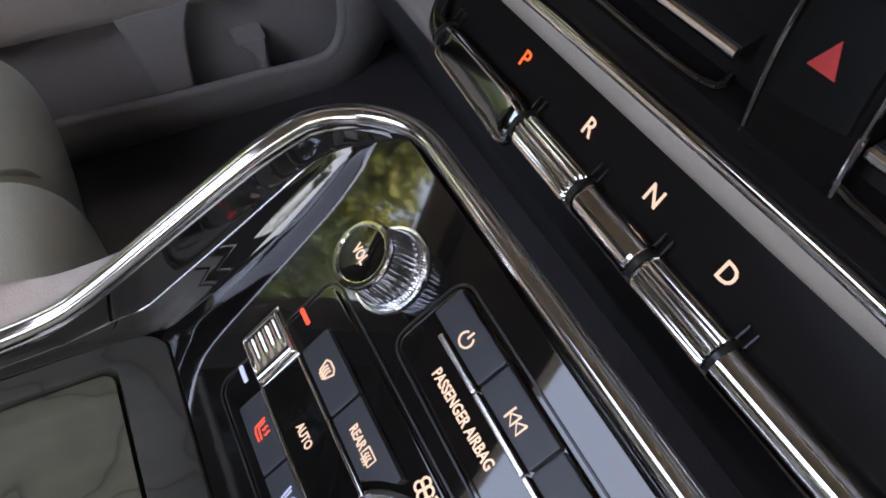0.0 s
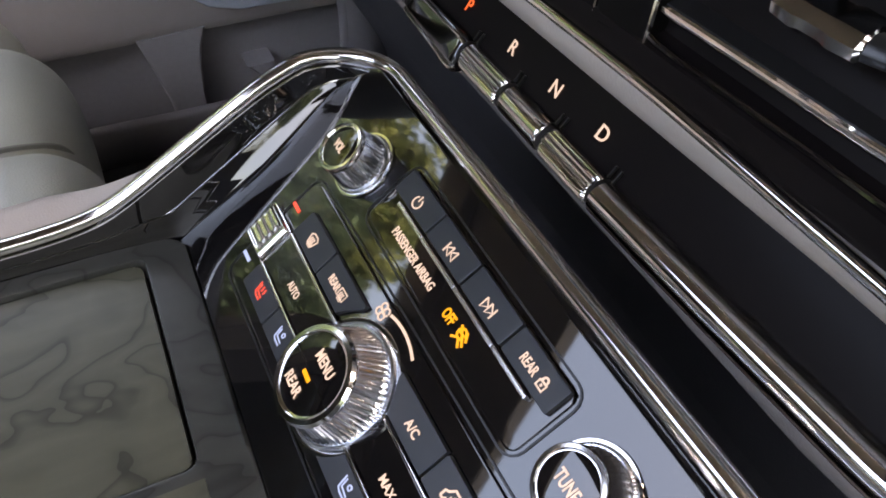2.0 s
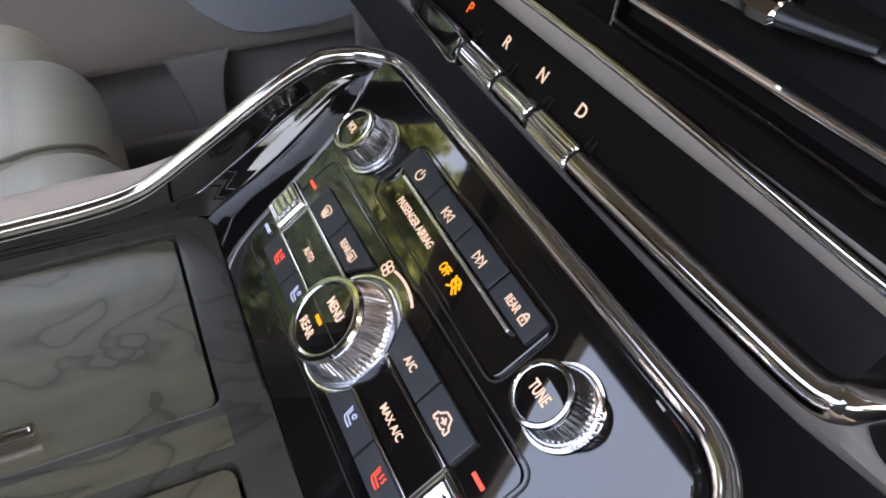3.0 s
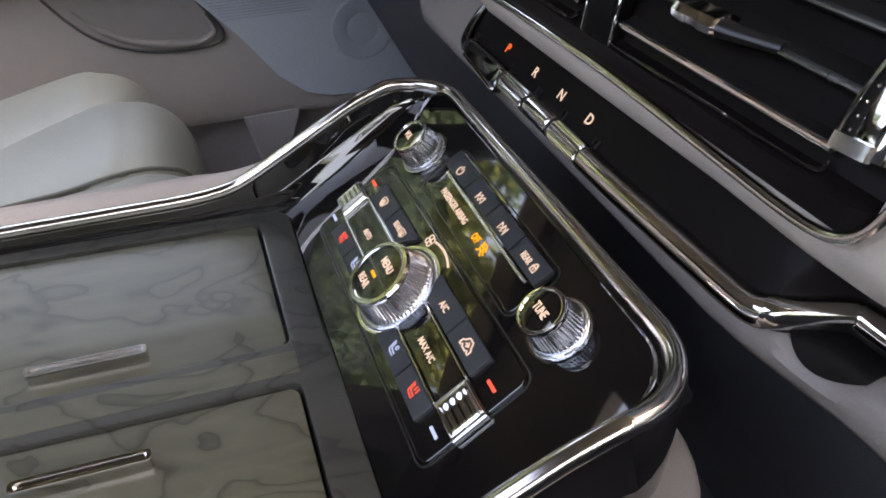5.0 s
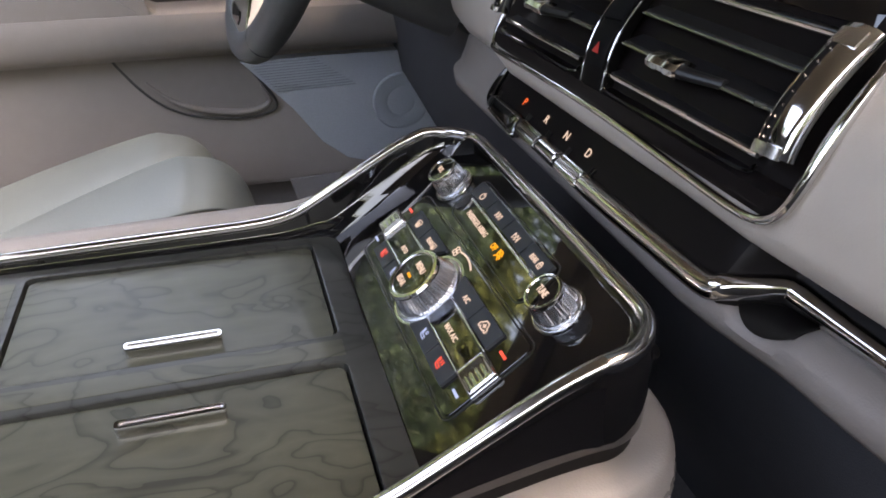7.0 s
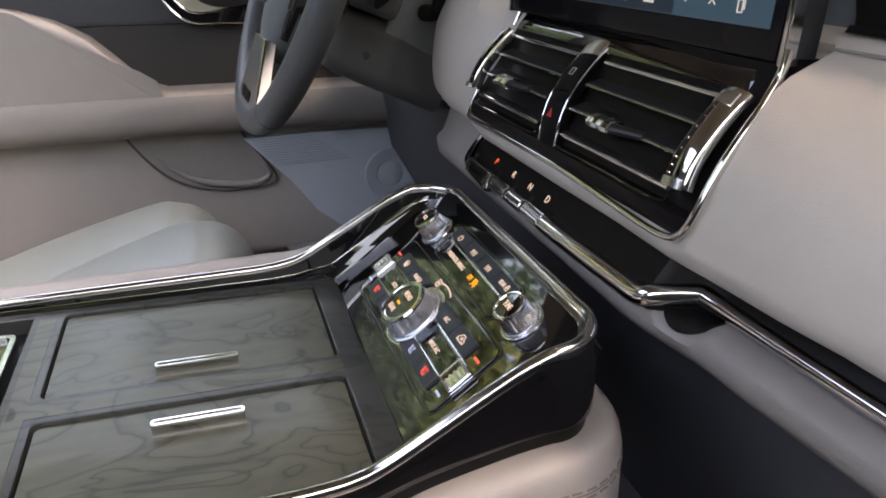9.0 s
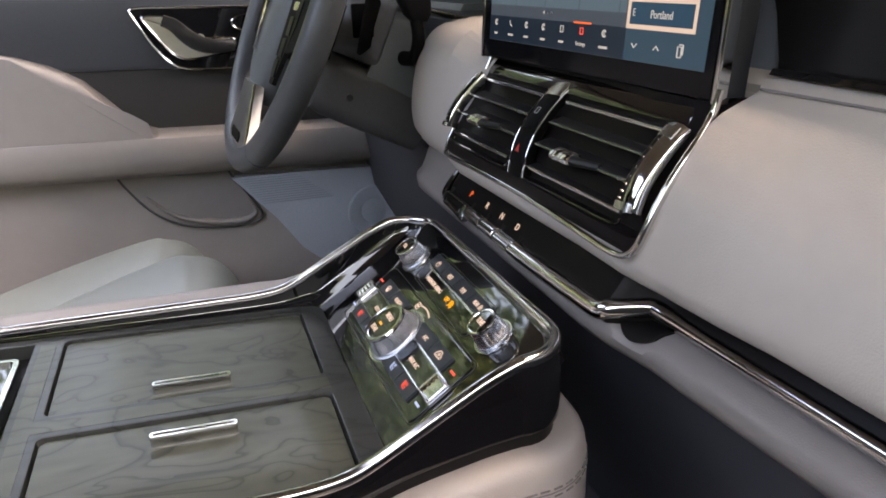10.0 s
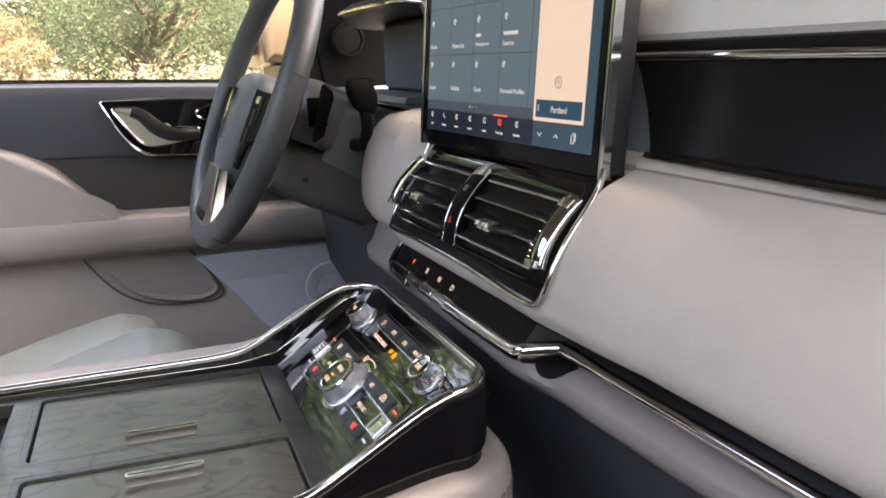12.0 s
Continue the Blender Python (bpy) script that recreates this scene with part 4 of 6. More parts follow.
for i, (word, lx, mt) in enumerate((("P", -0.1030, LIT_P), ("R", -0.0662, LIT), ("N", -0.0358, LIT), ("D", -0.0064, LIT))):
    x0, x1 = EDGES[i] + 0.0014, EDGES[i + 1] - 0.0014
    if i == 0:
        face = [(0.0046, 0.0066), (0.0016, 0.0084), (-0.0012, 0.0076), (-0.0078, -0.0010), (-0.0086, -0.0046), (-0.0070, -0.0078), (-0.0030, -0.0084), (0.0046, -0.0055)]
        steps = ((x0, 0.68, 0.0), (x0 + 0.0012, 0.80, 0.0), (x0 + 0.006, 0.86, 0.0), (x0 + 0.022, 0.92, 0.0002), (x1 - 0.012, 1.00, 0.0006), (x1 - 0.005, 1.05, 0.0012), (x1 - 0.0022, 1.00, 0.0015), (x1 - 0.0008, 0.90, 0.0016), (x1, 0.74, 0.0016))
        kb = part("gear_key", loft([[Vector((x, 0.1102 + a * k * 0.86, 1.2790 + b * k * 0.86 - d)) for a, b in face] for x, k, d in steps]), PARK_GLASS, gear, "broad smoked glass park key with chrome edges", GEAR, 75)
        for a, b in (face[2], face[4]):
            part("key_edge", sweep([(x, 0.1100 + a * k * 0.86, 1.2792 + b * k * 0.86 - d) for x, k, d in steps], oval(0.0007, 0.0007, 8)), CHROME, kb, "chrome edge")
    else:
        pr = []
        ribs = i in (1, 3)
        for k in range(120):
            a = 2 * math.pi * k / 120
            r = 0.0061 * (1 + (0.055 * math.cos(a * 20) if ribs and 1.4 < a < 3.5 else 0.0))
            pr.append((r * math.cos(a), r * 0.97 * math.sin(a)))
        secs = [[Vector((x, 0.1104 + a * s, 1.2790 + b * s)) for a, b in pr] for x, s in ((x0, 0.86), (x0 + 0.0004, 0.95), (x0 + 0.0012, 1.0), (x0 + 0.0014, 1.0), (x1 - 0.0014, 1.0), (x1 - 0.0012, 1.0), (x1 - 0.0004, 0.95), (x1, 0.86))]
        kb = part("gear_key", loft(secs), CHROME, gear, "ribbed chrome gear key" if ribs else "smooth chrome gear key", GEAR, 22)
    lettering("lettering", word, None, 0.0054, mt, gear, GEAR @ FACE @ at(lx, 0, 0.0006), bold=0.01)
part("end_cap", sweep(curve([(-0.1424, 0.1100, 1.2786), (-0.1490, 0.1112, 1.2806), (-0.1532, 0.1160, 1.2868), (-0.1545, 0.1235, 1.2960), (-0.1520, 0.1310, 1.3050)], 5), lambda f: oval(0.0050 - 0.0030 * f, 0.0050 - 0.0030 * f, 12), up=(0, -1, 0.3)), GLOSS, gear, "glossy black rounded end", GEAR)
for x in EDGES:
    clip = bmesh.new()
    loft([[Vector((x + s * 0.0011, 0.1104 + a, 1.2790 + b)) for a, b in oval(0.0056, 0.0056, 14)] for s in (-1, 1)], bm=clip)
    for s in (-1, 1):
        sweep([(x + s * 0.0015, 0.1135, 1.2840), (x + s * 0.0015, 0.1166, 1.2874)], oval(0.0005, 0.0008, 6), bm=clip)
    part("clip", clip, SATIN, gear, "black clip between the keys", GEAR)

# ------------------------------------------------ centre stack with two vents
stack = thing("center_stack", "glossy black centre stack with two air vents in a chrome frame", "dashboard console", Matrix.Translation((0, 0.119, 1.36)) @ Matrix.Rotation(radians(2.2), 4, "Z"))
SHIFT = at(0, -0.119, -1.36)


def stk(name, bm, mat, label="", parent=None):
    return part(name, bm, mat, parent or stack, label, SHIFT if parent is None else None)


VENT = [(0.1175, 1.3210), (0.1160, 1.3290), (0.1172, 1.3365), (0.1205, 1.3460), (0.1245, 1.3560), (0.1310, 1.3660), (0.1400, 1.3760), (0.1510, 1.3860), (0.1600, 1.3930), (0.1680, 1.4000)]


def vent_y(z):
    for (y0, z0), (y1, z1) in zip(VENT, VENT[1:]):
        if z <= z1:
            return y0 + (y1 - y0) * (z - z0) / (z1 - z0)
    return VENT[-1][0]


FRAME_LEFT = [(-0.08, 0.1158, 1.3210), (-0.1380, 0.1160, 1.3195), (-0.1480, 0.1190, 1.3235), (-0.1530, 0.1270, 1.337), (-0.1525, 0.1390, 1.356), (-0.1490, 0.1520, 1.377), (-0.1465, 0.1605, 1.394), (-0.1458, 0.1646, 1.4040), (-0.1462, 0.1662, 1.4120)]
FRAME_PATH = [(0.1462, 0.1662, 1.4120), (0.1455, 0.1645, 1.4030), (0.1458, 0.1615, 1.3965), (0.1496, 0.1500, 1.3850), (0.1526, 0.1345, 1.3690), (0.1534, 0.1230, 1.3520), (0.1528, 0.1175, 1.3400), (0.1496, 0.1143, 1.3290), (0.1436, 0.1133, 1.3228), (0.1345, 0.1132, 1.3196),
              (0.118, 0.1133, 1.3188), (0.08, 0.1140, 1.3200), (0.04, 0.1150, 1.3210), (0.0, 0.1158, 1.3215)]
full = FRAME_PATH + FRAME_LEFT
stk("chrome_frame", sweep(curve(full, 5), oval(0.0021, 0.0025, 10, 2.4), up=(0, -1, 0.4)), CHROME, "chrome frame round stack and screen")
# backing shell
stk("shell", loft([[Vector((x * (0.92 if j in (3, 4) else 1), y, z)) for j, (y, z) in enumerate(((0.1165 + o, 1.3225 + r), (0.1285 + o, 1.345), (0.1560 + o, 1.386), (0.1660 + o, 1.4040), (0.24, 1.4040), (0.24, 1.3225 + r)))]
                   for x, o, r in ((-0.151, 0.004, 0.008), (-0.146, 0.001, 0.001), (-0.1, 0, 0), (0.04, 0, 0), (0.10, -0.0012, 0), (0.145, -0.0008, 0.001), (0.1510, 0.002, 0.006))]), LETTER_BLACK, "black stack body")
# shelf and lower lip in front of the vents
stk("shelf", loft([[Vector((x, y + o, z)) for y, z in ((0.1560, 1.3905), (0.1580, 1.3950), (0.1650, 1.4020), (0.175, 1.4035), (0.175, 1.3905))] for x, o in ((-0.143, 0.012), (-0.135, 0.0), (0.130, 0.0), (0.139, 0.008))]), GLOSS, "glossy black shelf under the screen")
stk("lower_lip", loft([[Vector((x, y + o, z)) for y, z in ((0.1165, 1.3225), (0.1150, 1.3265), (0.1155, 1.3330), (0.121, 1.3345), (0.14, 1.3345), (0.14, 1.3225))] for x, o in ((-0.146, 0.006), (-0.138, 0.0), (0.04, -0.0006), (0.10, -0.0018), (0.142, -0.0024), (0.1505, 0.003))]), LETTER_BLACK, "black lower lip")


def air_vent(x0, x1, tab, side):
    vent = stk("air_vent", loft([[Vector((x, y, z)) for y, z in ((0.142, 1.334), (0.150, 1.350), (0.176, 1.392), (0.182, 1.392), (0.156, 1.334))] for x in (x0, x1)]), DEEP, "black air vent with chrome edged slats")
    mid = (x0 + x1) / 2
    zs = (1.3415, 1.3580, 1.3725, 1.3855)
    for i, z in enumerate(zs):
        y = vent_y(z) + 0.0026
        bright = i in (0, 3)
        sl = part("slat", loft([[Vector((x, y + a, z + b)) for a, b in ((0.0, -0.0012), (-0.0006, 0.0), (0.0002, 0.0014), (0.012, 0.0036), (0.024, 0.0048), (0.024, 0.0020), (0.012, 0.0004))] for x in (x0, mid, x1)]), VENT_BLACK, vent, "satin black slat")
        part("slat_edge", sweep([(x0, y - 0.0008, z), (x1, y - 0.0008, z)], oval(0.0012, 0.0015 if bright else 0.0011, 8)), CHROME if bright else DIM_EDGE, sl, "bright chrome edge" if bright else "dull metal edge")
    for k in range(9):
        x = x0 + (x1 - x0) * (k + 1) / 10
        part("fin", loft([[Vector((x + s * 0.0006, y, z)) for y, z in ((0.136, 1.336), (0.150, 1.336), (0.174, 1.390), (0.168, 1.390))] for s in (-1, 1)]), VENT_BLACK, vent)
    # dark rim round the opening, its lower lip proud of the slats
    for zr, r in ((1.3345, 0.0010), (1.3925, 0.0010)):
        y = vent_y(zr) - 0.0004
        part("vent_rim", sweep(curve([(x0 - 0.001, y + 0.004, zr + (0.003 if zr < 1.36 else -0.004)), (x0 + 0.004, y, zr), (mid, y, zr), (x1 - 0.004, y, zr), (x1 + 0.001, y + 0.004, zr + (0.003 if zr < 1.36 else -0.004))], 4), oval(r, r, 8)), GLOSS, vent, "glossy black vent rim")
    # chrome pull tab on the second slat, with a short arm
    z = zs[1] + 0.0006
    y = vent_y(z) - 0.0012
    tb = part("tab", loft([[Vector((mid + tab + dx, y + a * s, z + b * s)) for a, b in ((-0.0062, -0.0022), (-0.0066, 0.0008), (-0.0040, 0.0034), (0.003, 0.0046), (0.008, 0.002), (0.006, -0.004), (-0.003, -0.0046))] for dx, s in ((-0.0135, 0.62), (-0.0125, 0.86), (-0.006, 1.0), (-0.004, 0.90), (0.002, 0.90), (0.004, 1.0), (0.0105, 0.95), (0.012, 0.6))]), CHROME, vent, "chrome vent tab", angle=30)
    part("tab_arm", sweep([(mid + tab + 0.011, y - 0.001, z), (mid + tab + 0.018, y, z), (mid + tab + 0.036, y + 0.004, z + 0.0005)], lambda f: oval(0.0042 - 0.0015 * f, 0.0034 - 0.001 * f, 10)), SATIN, tb)
    # broad curved chrome cheek; a knurled black thumb wheel runs in its slot
    cx = 0.1335 if side > 0 else x0 - 0.0065
    w = 0.0095 if side > 0 else 0.0052
    zc = (1.3455, 1.3500, 1.3570, 1.3650, 1.3750, 1.3835, 1.3885) if side > 0 else (1.3455, 1.3490, 1.3560, 1.3650, 1.3740, 1.3830, 1.3880)
    ck = curve([(cx - side * 0.05 * (q - 1.365), vent_y(q) - 0.0010, q) for q in zc], 4)
    n = len(ck) - 1
    cheek = part("cheek", sweep(ck, lambda f: [(a, b + 0.0008 * (1 - (2 * f - 1) ** 4)) for a, b in oval(w, 0.0060, 20, 2.4)], up=(0, -1, 0.3)), CHROME, vent, "curved chrome cheek")
    for a, b in ((0, 5), (n - 4, n + 1)):
        part("cheek_block", sweep([p + Vector((0, -0.0050, 0.0012)) for p in ck[a:b]], oval(w * 0.72, 0.0030, 12, 4), up=(0, -1, 0.3)), STEEL, cheek, "bright end block")
    track = [p + Vector((-side * 0.0026, -0.0052, 0.0013)) for p in ck[4:-3]]
    band = part("thumb_wheel", sweep(track, oval(w * 0.26, 0.0026, 12, 2.5), up=(0, -1, 0.3)), MATTE, cheek, "black knurled thumb wheel")
    for p, q in zip(track[1:-1:2], track[2::2]):
        d = (q - p).normalized()
        out = Vector((1, 0, 0)).cross(d).normalized()
        out = out if out.y < 0 else -out
        stud = bmesh.new()
        for dx in (-0.0010, 0.0010):
            c = p + out * 0.0024 + Vector((dx, 0, 0))
            loft([[c + Vector((sx * 0.0005 * k, 0, 0)) + d * 0.0007 * sy * k + out * h for sx, sy in ((-1, 0), (0, -1), (1, 0), (0, 1))] for k, h in ((1.0, -0.001), (1.0, 0.0002), (0.4, 0.0008))], bm=stud)
        part("stud", stud, STEEL, band, "small metal stud")
    return vent


air_vent(-0.1310, -0.0260, -0.012, -1)
air_vent(0.0070, 0.1240, -0.0130, 1)
# upright switch strip between the vents
hz = curve([(-0.0050 - 0.12 * (q - 1.339), vent_y(q) + 0.0030, q) for q in (1.3300, 1.3440, 1.3530, 1.3620, 1.3720, 1.3825, 1.3930)], 4)
stk("switch_frame", sweep(hz, oval(0.0118, 0.0044, 16, 5), up=(0, -1, 0.3)), DEEP, "black switch strip")
for s in (-1, 1):
    stk("strip_edge", sweep([p + Vector((s * 0.0114, -0.0034, 0.0018)) for p in hz], oval(0.0007, 0.0009, 8), up=(0, -1, 0.3)), CHROME, "thin chrome edge")
stk("strip_cap", sweep([p + Vector((0, -0.0012, 0.0008)) for p in hz[-4:]], oval(0.0112, 0.0042, 12, 4), up=(0, -1, 0.3)), STEEL, "bright metal cap")
for a, b, what in ((3, 12, "hazard"), (13, 21, "lock")):
    sw = stk("hazard_switch" if what == "hazard" else "display_switch", sweep([p + Vector((0, -0.0026, 0.0016)) for p in hz[a:b]], oval(0.0096, 0.0030, 12, 4), up=(0, -1, 0.3)), MATTE, "matt black switch")
    p, d = hz[(a + b) // 2], (hz[(a + b) // 2 + 1] - hz[(a + b) // 2 - 1]).normalized()
    out = Vector((1, 0, 0)).cross(d).normalized()
    mm = Matrix((( 1, 0, 0, p.x), (0, d.y, out.y, p.y), (0, d.z, out.z, p.z), (0, 0, 0, 1))) @ at(0, 0, 0.0062)
    if what == "hazard":
        part("symbol", prism([(-0.0032, -0.0028), (0.0032, -0.0028), (0, 0.0034)], 0, 0.0003), PRINT_RED, sw, "red warning triangle", mm)
    else:
        part("symbol", strokes([[(-0.002, -0.0025), (0.002, -0.0025), (0.002, 0.0025), (-0.002, 0.0025), (-0.002, -0.0025)]], 0.0007), PRINT_GREY, sw, "", mm)

# ------------------------------------------------ touch screen
screen = thing("touchscreen", "large upright touchscreen showing a blue menu and pale map", "screen",
               Matrix.Translation((-0.005, 0.1622, 1.4030)) @ Matrix.Rotation(radians(3.8), 4, "Z") @ Matrix.Rotation(radians(85.2), 4, "X"))
part("housing", rbox(-0.1465, 0.1445, 0.0, 0.205, -0.012, -0.001, 0.003), MATTE, screen, "charcoal screen housing")
part("side_cheek", loft([[Vector((x, y, z)) for x, z in ((0.1430, -0.002), (0.1472, -0.004), (0.1486, -0.010), (0.1478, -0.0185), (0.13, -0.022))] for y in (0.004, 0.06, 0.15, 0.21)]), FLANK, screen, "charcoal screen flank")
for x0, x1 in ((-0.1500, -0.1462), (0.1436, 0.1476)):
    part("chrome_edge", rbox(x0, x1, 0.0, 0.208, -0.008, 0.0022, 0.0012), CHROME, screen, "bright chrome edge beside the glass")
part("glass", rbox(-0.1445, 0.1420, 0.002, 0.203, -0.001, 0.0012, 0.0008), SCREEN_GLASS, screen, "glossy black screen glass")
BLUE = glowing("screen_blue", (0.060, 0.085, 0.13), 0.20)
TILE = glowing("screen_tile", (0.085, 0.145, 0.215), 0.22)
BAR = glowing("screen_bar", (0.010, 0.022, 0.045), 0.2)
SIDE = glowing("screen_side", (0.03, 0.075, 0.13), 0.2)
MAP = glowing("screen_map", (0.82, 0.69, 0.64), 0.200)
BOX = glowing("screen_box", (0.02, 0.07, 0.14), 0.2)
INK = glowing("screen_ink", (0.80, 0.82, 0.88), 0.15)


def scr(name, x0, x1, y0, y1, h, mat, label=""):
    return part(name, rbox(x0, x1, y0, y1, 0.0008, 0.0012 + h, 0), mat, display, label)


display = part("display", rbox(-0.1345, 0.1345, 0.0165, 0.190, 0.0, 0.0014, 0), BLUE, screen, "lit display")
scr("icon_bar", -0.1345, 0.0590, 0.0168, 0.0365, 0.0003, BAR)
scr("side_field", 0.0590, 0.1345, 0.0168, 0.190, 0.0003, SIDE)
COLS = (-0.1345, -0.0885, -0.0435, 0.0030, 0.0503, 0.0585)
for r, (y0, y1) in enumerate(((0.0455, 0.0875), (0.0888, 0.1300), (0.1313, 0.1720))):
    for x0, x1 in zip(COLS, COLS[1:]):
        scr("menu_tile", x0, x1 - 0.0013, y0, y1, 0.0004, TILE)
words = {(0, 0): "Sound", (0, 1): "Vehicle", (0, 2): "Clock", (0, 3): "Personal Profiles", (1, 0): "Radio", (1, 1): "Phone List", (1, 2): "Navigation", (1, 3): "Sources"}
for (r, c), w in words.items():
    x, y = COLS[c] + 0.0125, 0.0575 + 0.0385 * r
    wd = min(0.0020 * len(w) + 0.003, 0.037)
    lettering("lettering", w, wd, 0.0040, INK, display, at(COLS[c] + 0.004 + wd / 2, y, 0.0019))
    part("symbol", strokes([ring_arc(COLS[c] + 0.007, y + 0.0215, 0.0022, 0, 300, 8), [(COLS[c] + 0.007, y + 0.0185), (COLS[c] + 0.007, y + 0.0245)]], 0.0008, 0.0016, 0.0019), INK, display)
for c, dy in ((2, 0.1035), (3, 0.1035)):
    part("text_bar", rbox(COLS[c] + 0.004, COLS[c] + (0.012 if c == 2 else 0.026), dy - 0.001, dy + 0.0018, 0.0016, 0.0019, 0), INK, display)
for i, (x, w) in enumerate(((-0.1225, 2), (-0.0963, 4), (-0.0704, 3), (-0.0440, 3), (-0.0175, 3), (0.0086, 0), (0.0358, 5))):
    lines = [[ring_arc(x, 0.0312, 0.0022, 30, 330, 9), [(x, 0.0290), (x, 0.0335)]], [[(x - 0.002, 0.0335), (x - 0.0012, 0.0305), (x + 0.002, 0.0288)]], [[(x - 0.0018, 0.0292), (x + 0.0018, 0.0292), (x + 0.0018, 0.0334), (x - 0.0018, 0.0334), (x - 0.0018, 0.0292)]]][(0, 1, 0, 0, 2, 2, 0)[i]]
    part("symbol", strokes(lines, 0.0009, 0.0016, 0.0018), LIT_RED if i == 5 else INK, display)
    if i == 5:
        lettering("lettering", "Settings", 0.0120, 0.0034, INK, display, at(x, 0.0222, 0.0017))
        scr("underline", x - 0.011, x + 0.011, 0.0362, 0.0374, 0.0006, LIT_P)
    else:
        part("text_bar", rbox(x - 0.0008 * w - 0.001, x + 0.0008 * w + 0.001, 0.0214, 0.0230, 0.0016, 0.0018, 0), INK, display)
scr("map_view", 0.0590, 0.1232, 0.0362, 0.190, 0.0006, MAP, "pale map")
scr("map_box", 0.0625, 0.1208, 0.0390, 0.0524, 0.0009, BOX)
lettering("lettering", "Portland", 0.020, 0.0048, INK, display, at(0.0930, 0.0455, 0.0022))
lettering("lettering", "E", 0.0022, 0.0044, INK, display, at(0.0665, 0.0462, 0.0022))
part("symbol", strokes([ring_arc(0.0898, 0.0655, 0.0042, 0, 350, 16), [(0.0880, 0.0640), (0.0898, 0.0675), (0.0916, 0.0640)]], 0.0007, 0.0016, 0.0021), PRINT_GREY, display)
for x, flip in ((0.0691, -1), (0.0908, 1)):
    part("symbol", strokes([[(x - 0.0026, 0.0260 - flip * 0.0012), (x, 0.0260 + flip * 0.0012), (x + 0.0026, 0.0260 - flip * 0.0012)]], 0.0008, 0.0014, 0.0018), INK, display)
part("symbol", strokes([[(0.1104, 0.0225), (0.1138, 0.0225), (0.1138, 0.0285), (0.1104, 0.0285), (0.1104, 0.0225)], [(0.1115, 0.0297), (0.1150, 0.0297), (0.1150, 0.0240)]], 0.0009, 0.0014, 0.0018), INK, display)
for i in range(3):
    part("page_dot", prism(ring_arc(-0.0453 + 0.0058 * i, 0.0418, 0.0009, 0, 330, 8), 0.0014, 0.0018), INK if i == 0 else PRINT_GREY, display)


# ---------------------------------------------------------------- steering wheel and column
WH = Matrix.Translation((-0.4218, 0.0188, 1.4445)) @ Matrix.Rotation(radians(2.8), 4, "Z") @ Matrix.Rotation(radians(90 - 23.9), 4, "X")
wheel = thing("steering_wheel", "charcoal leather steering wheel with metal spoke trim", "steering wheel", WH)
R = 0.185
rim = [(R * math.cos(a), R * math.sin(a), 0) for a in (2 * math.pi * i / 96 for i in range(96))]
part("rim", sweep(rim, oval(0.0165, 0.0160, 16, 2.2), closed=True), WHEEL, wheel, "charcoal leather rim")
for a in (-60, -120, 10, 170):
    c, s = math.cos(radians(a)), math.sin(radians(a))
    pts = [(R * c + 0.0168 * math.cos(w) * c, R * s + 0.0168 * math.cos(w) * s, 0.0158 * math.sin(w)) for w in (2 * math.pi * i / 24 for i in range(24))]
    part("seam", sweep(pts, oval(0.0006, 0.0006, 5), up=(-s, c, 0.01), closed=True), CHARCOAL, wheel)
hub = curve([(-0.080, 0.040, 0), (-0.074, 0.066, 0), (-0.045, 0.078, 0), (0, 0.080, 0), (0.045, 0.078, 0), (0.074, 0.066, 0), (0.080, 0.040, 0), (0.070, -0.020, 0), (0.045, -0.066, 0), (0.018, -0.088, 0), (0, -0.091, 0), (-0.018, -0.088, 0), (-0.045, -0.066, 0), (-0.070, -0.020, 0), (-0.080, 0.040, 0)], 3)[:-1]
part("hub", loft([[(p.x * k * 0.74, -0.041 + (p.y + 0.005) * k * 0.90, z) for p in hub] for k, z in ((0.9, -0.045), (1.0, -0.030), (1.0, -0.004), (0.97, 0.006), (0.88, 0.013), (0.6, 0.018), (0.3, 0.0195))]), HUB_GREY, wheel, "charcoal airbag cover")
part("emblem", prism([(0, 0.034), (0.0055, 0.012), (0.0055, -0.012), (0, -0.034), (-0.0055, -0.012), (-0.0055, 0.012)], 0.0180, 0.0245, 0.0010), CHROME, wheel, "plain chrome emblem", at(0, -0.026, 0))
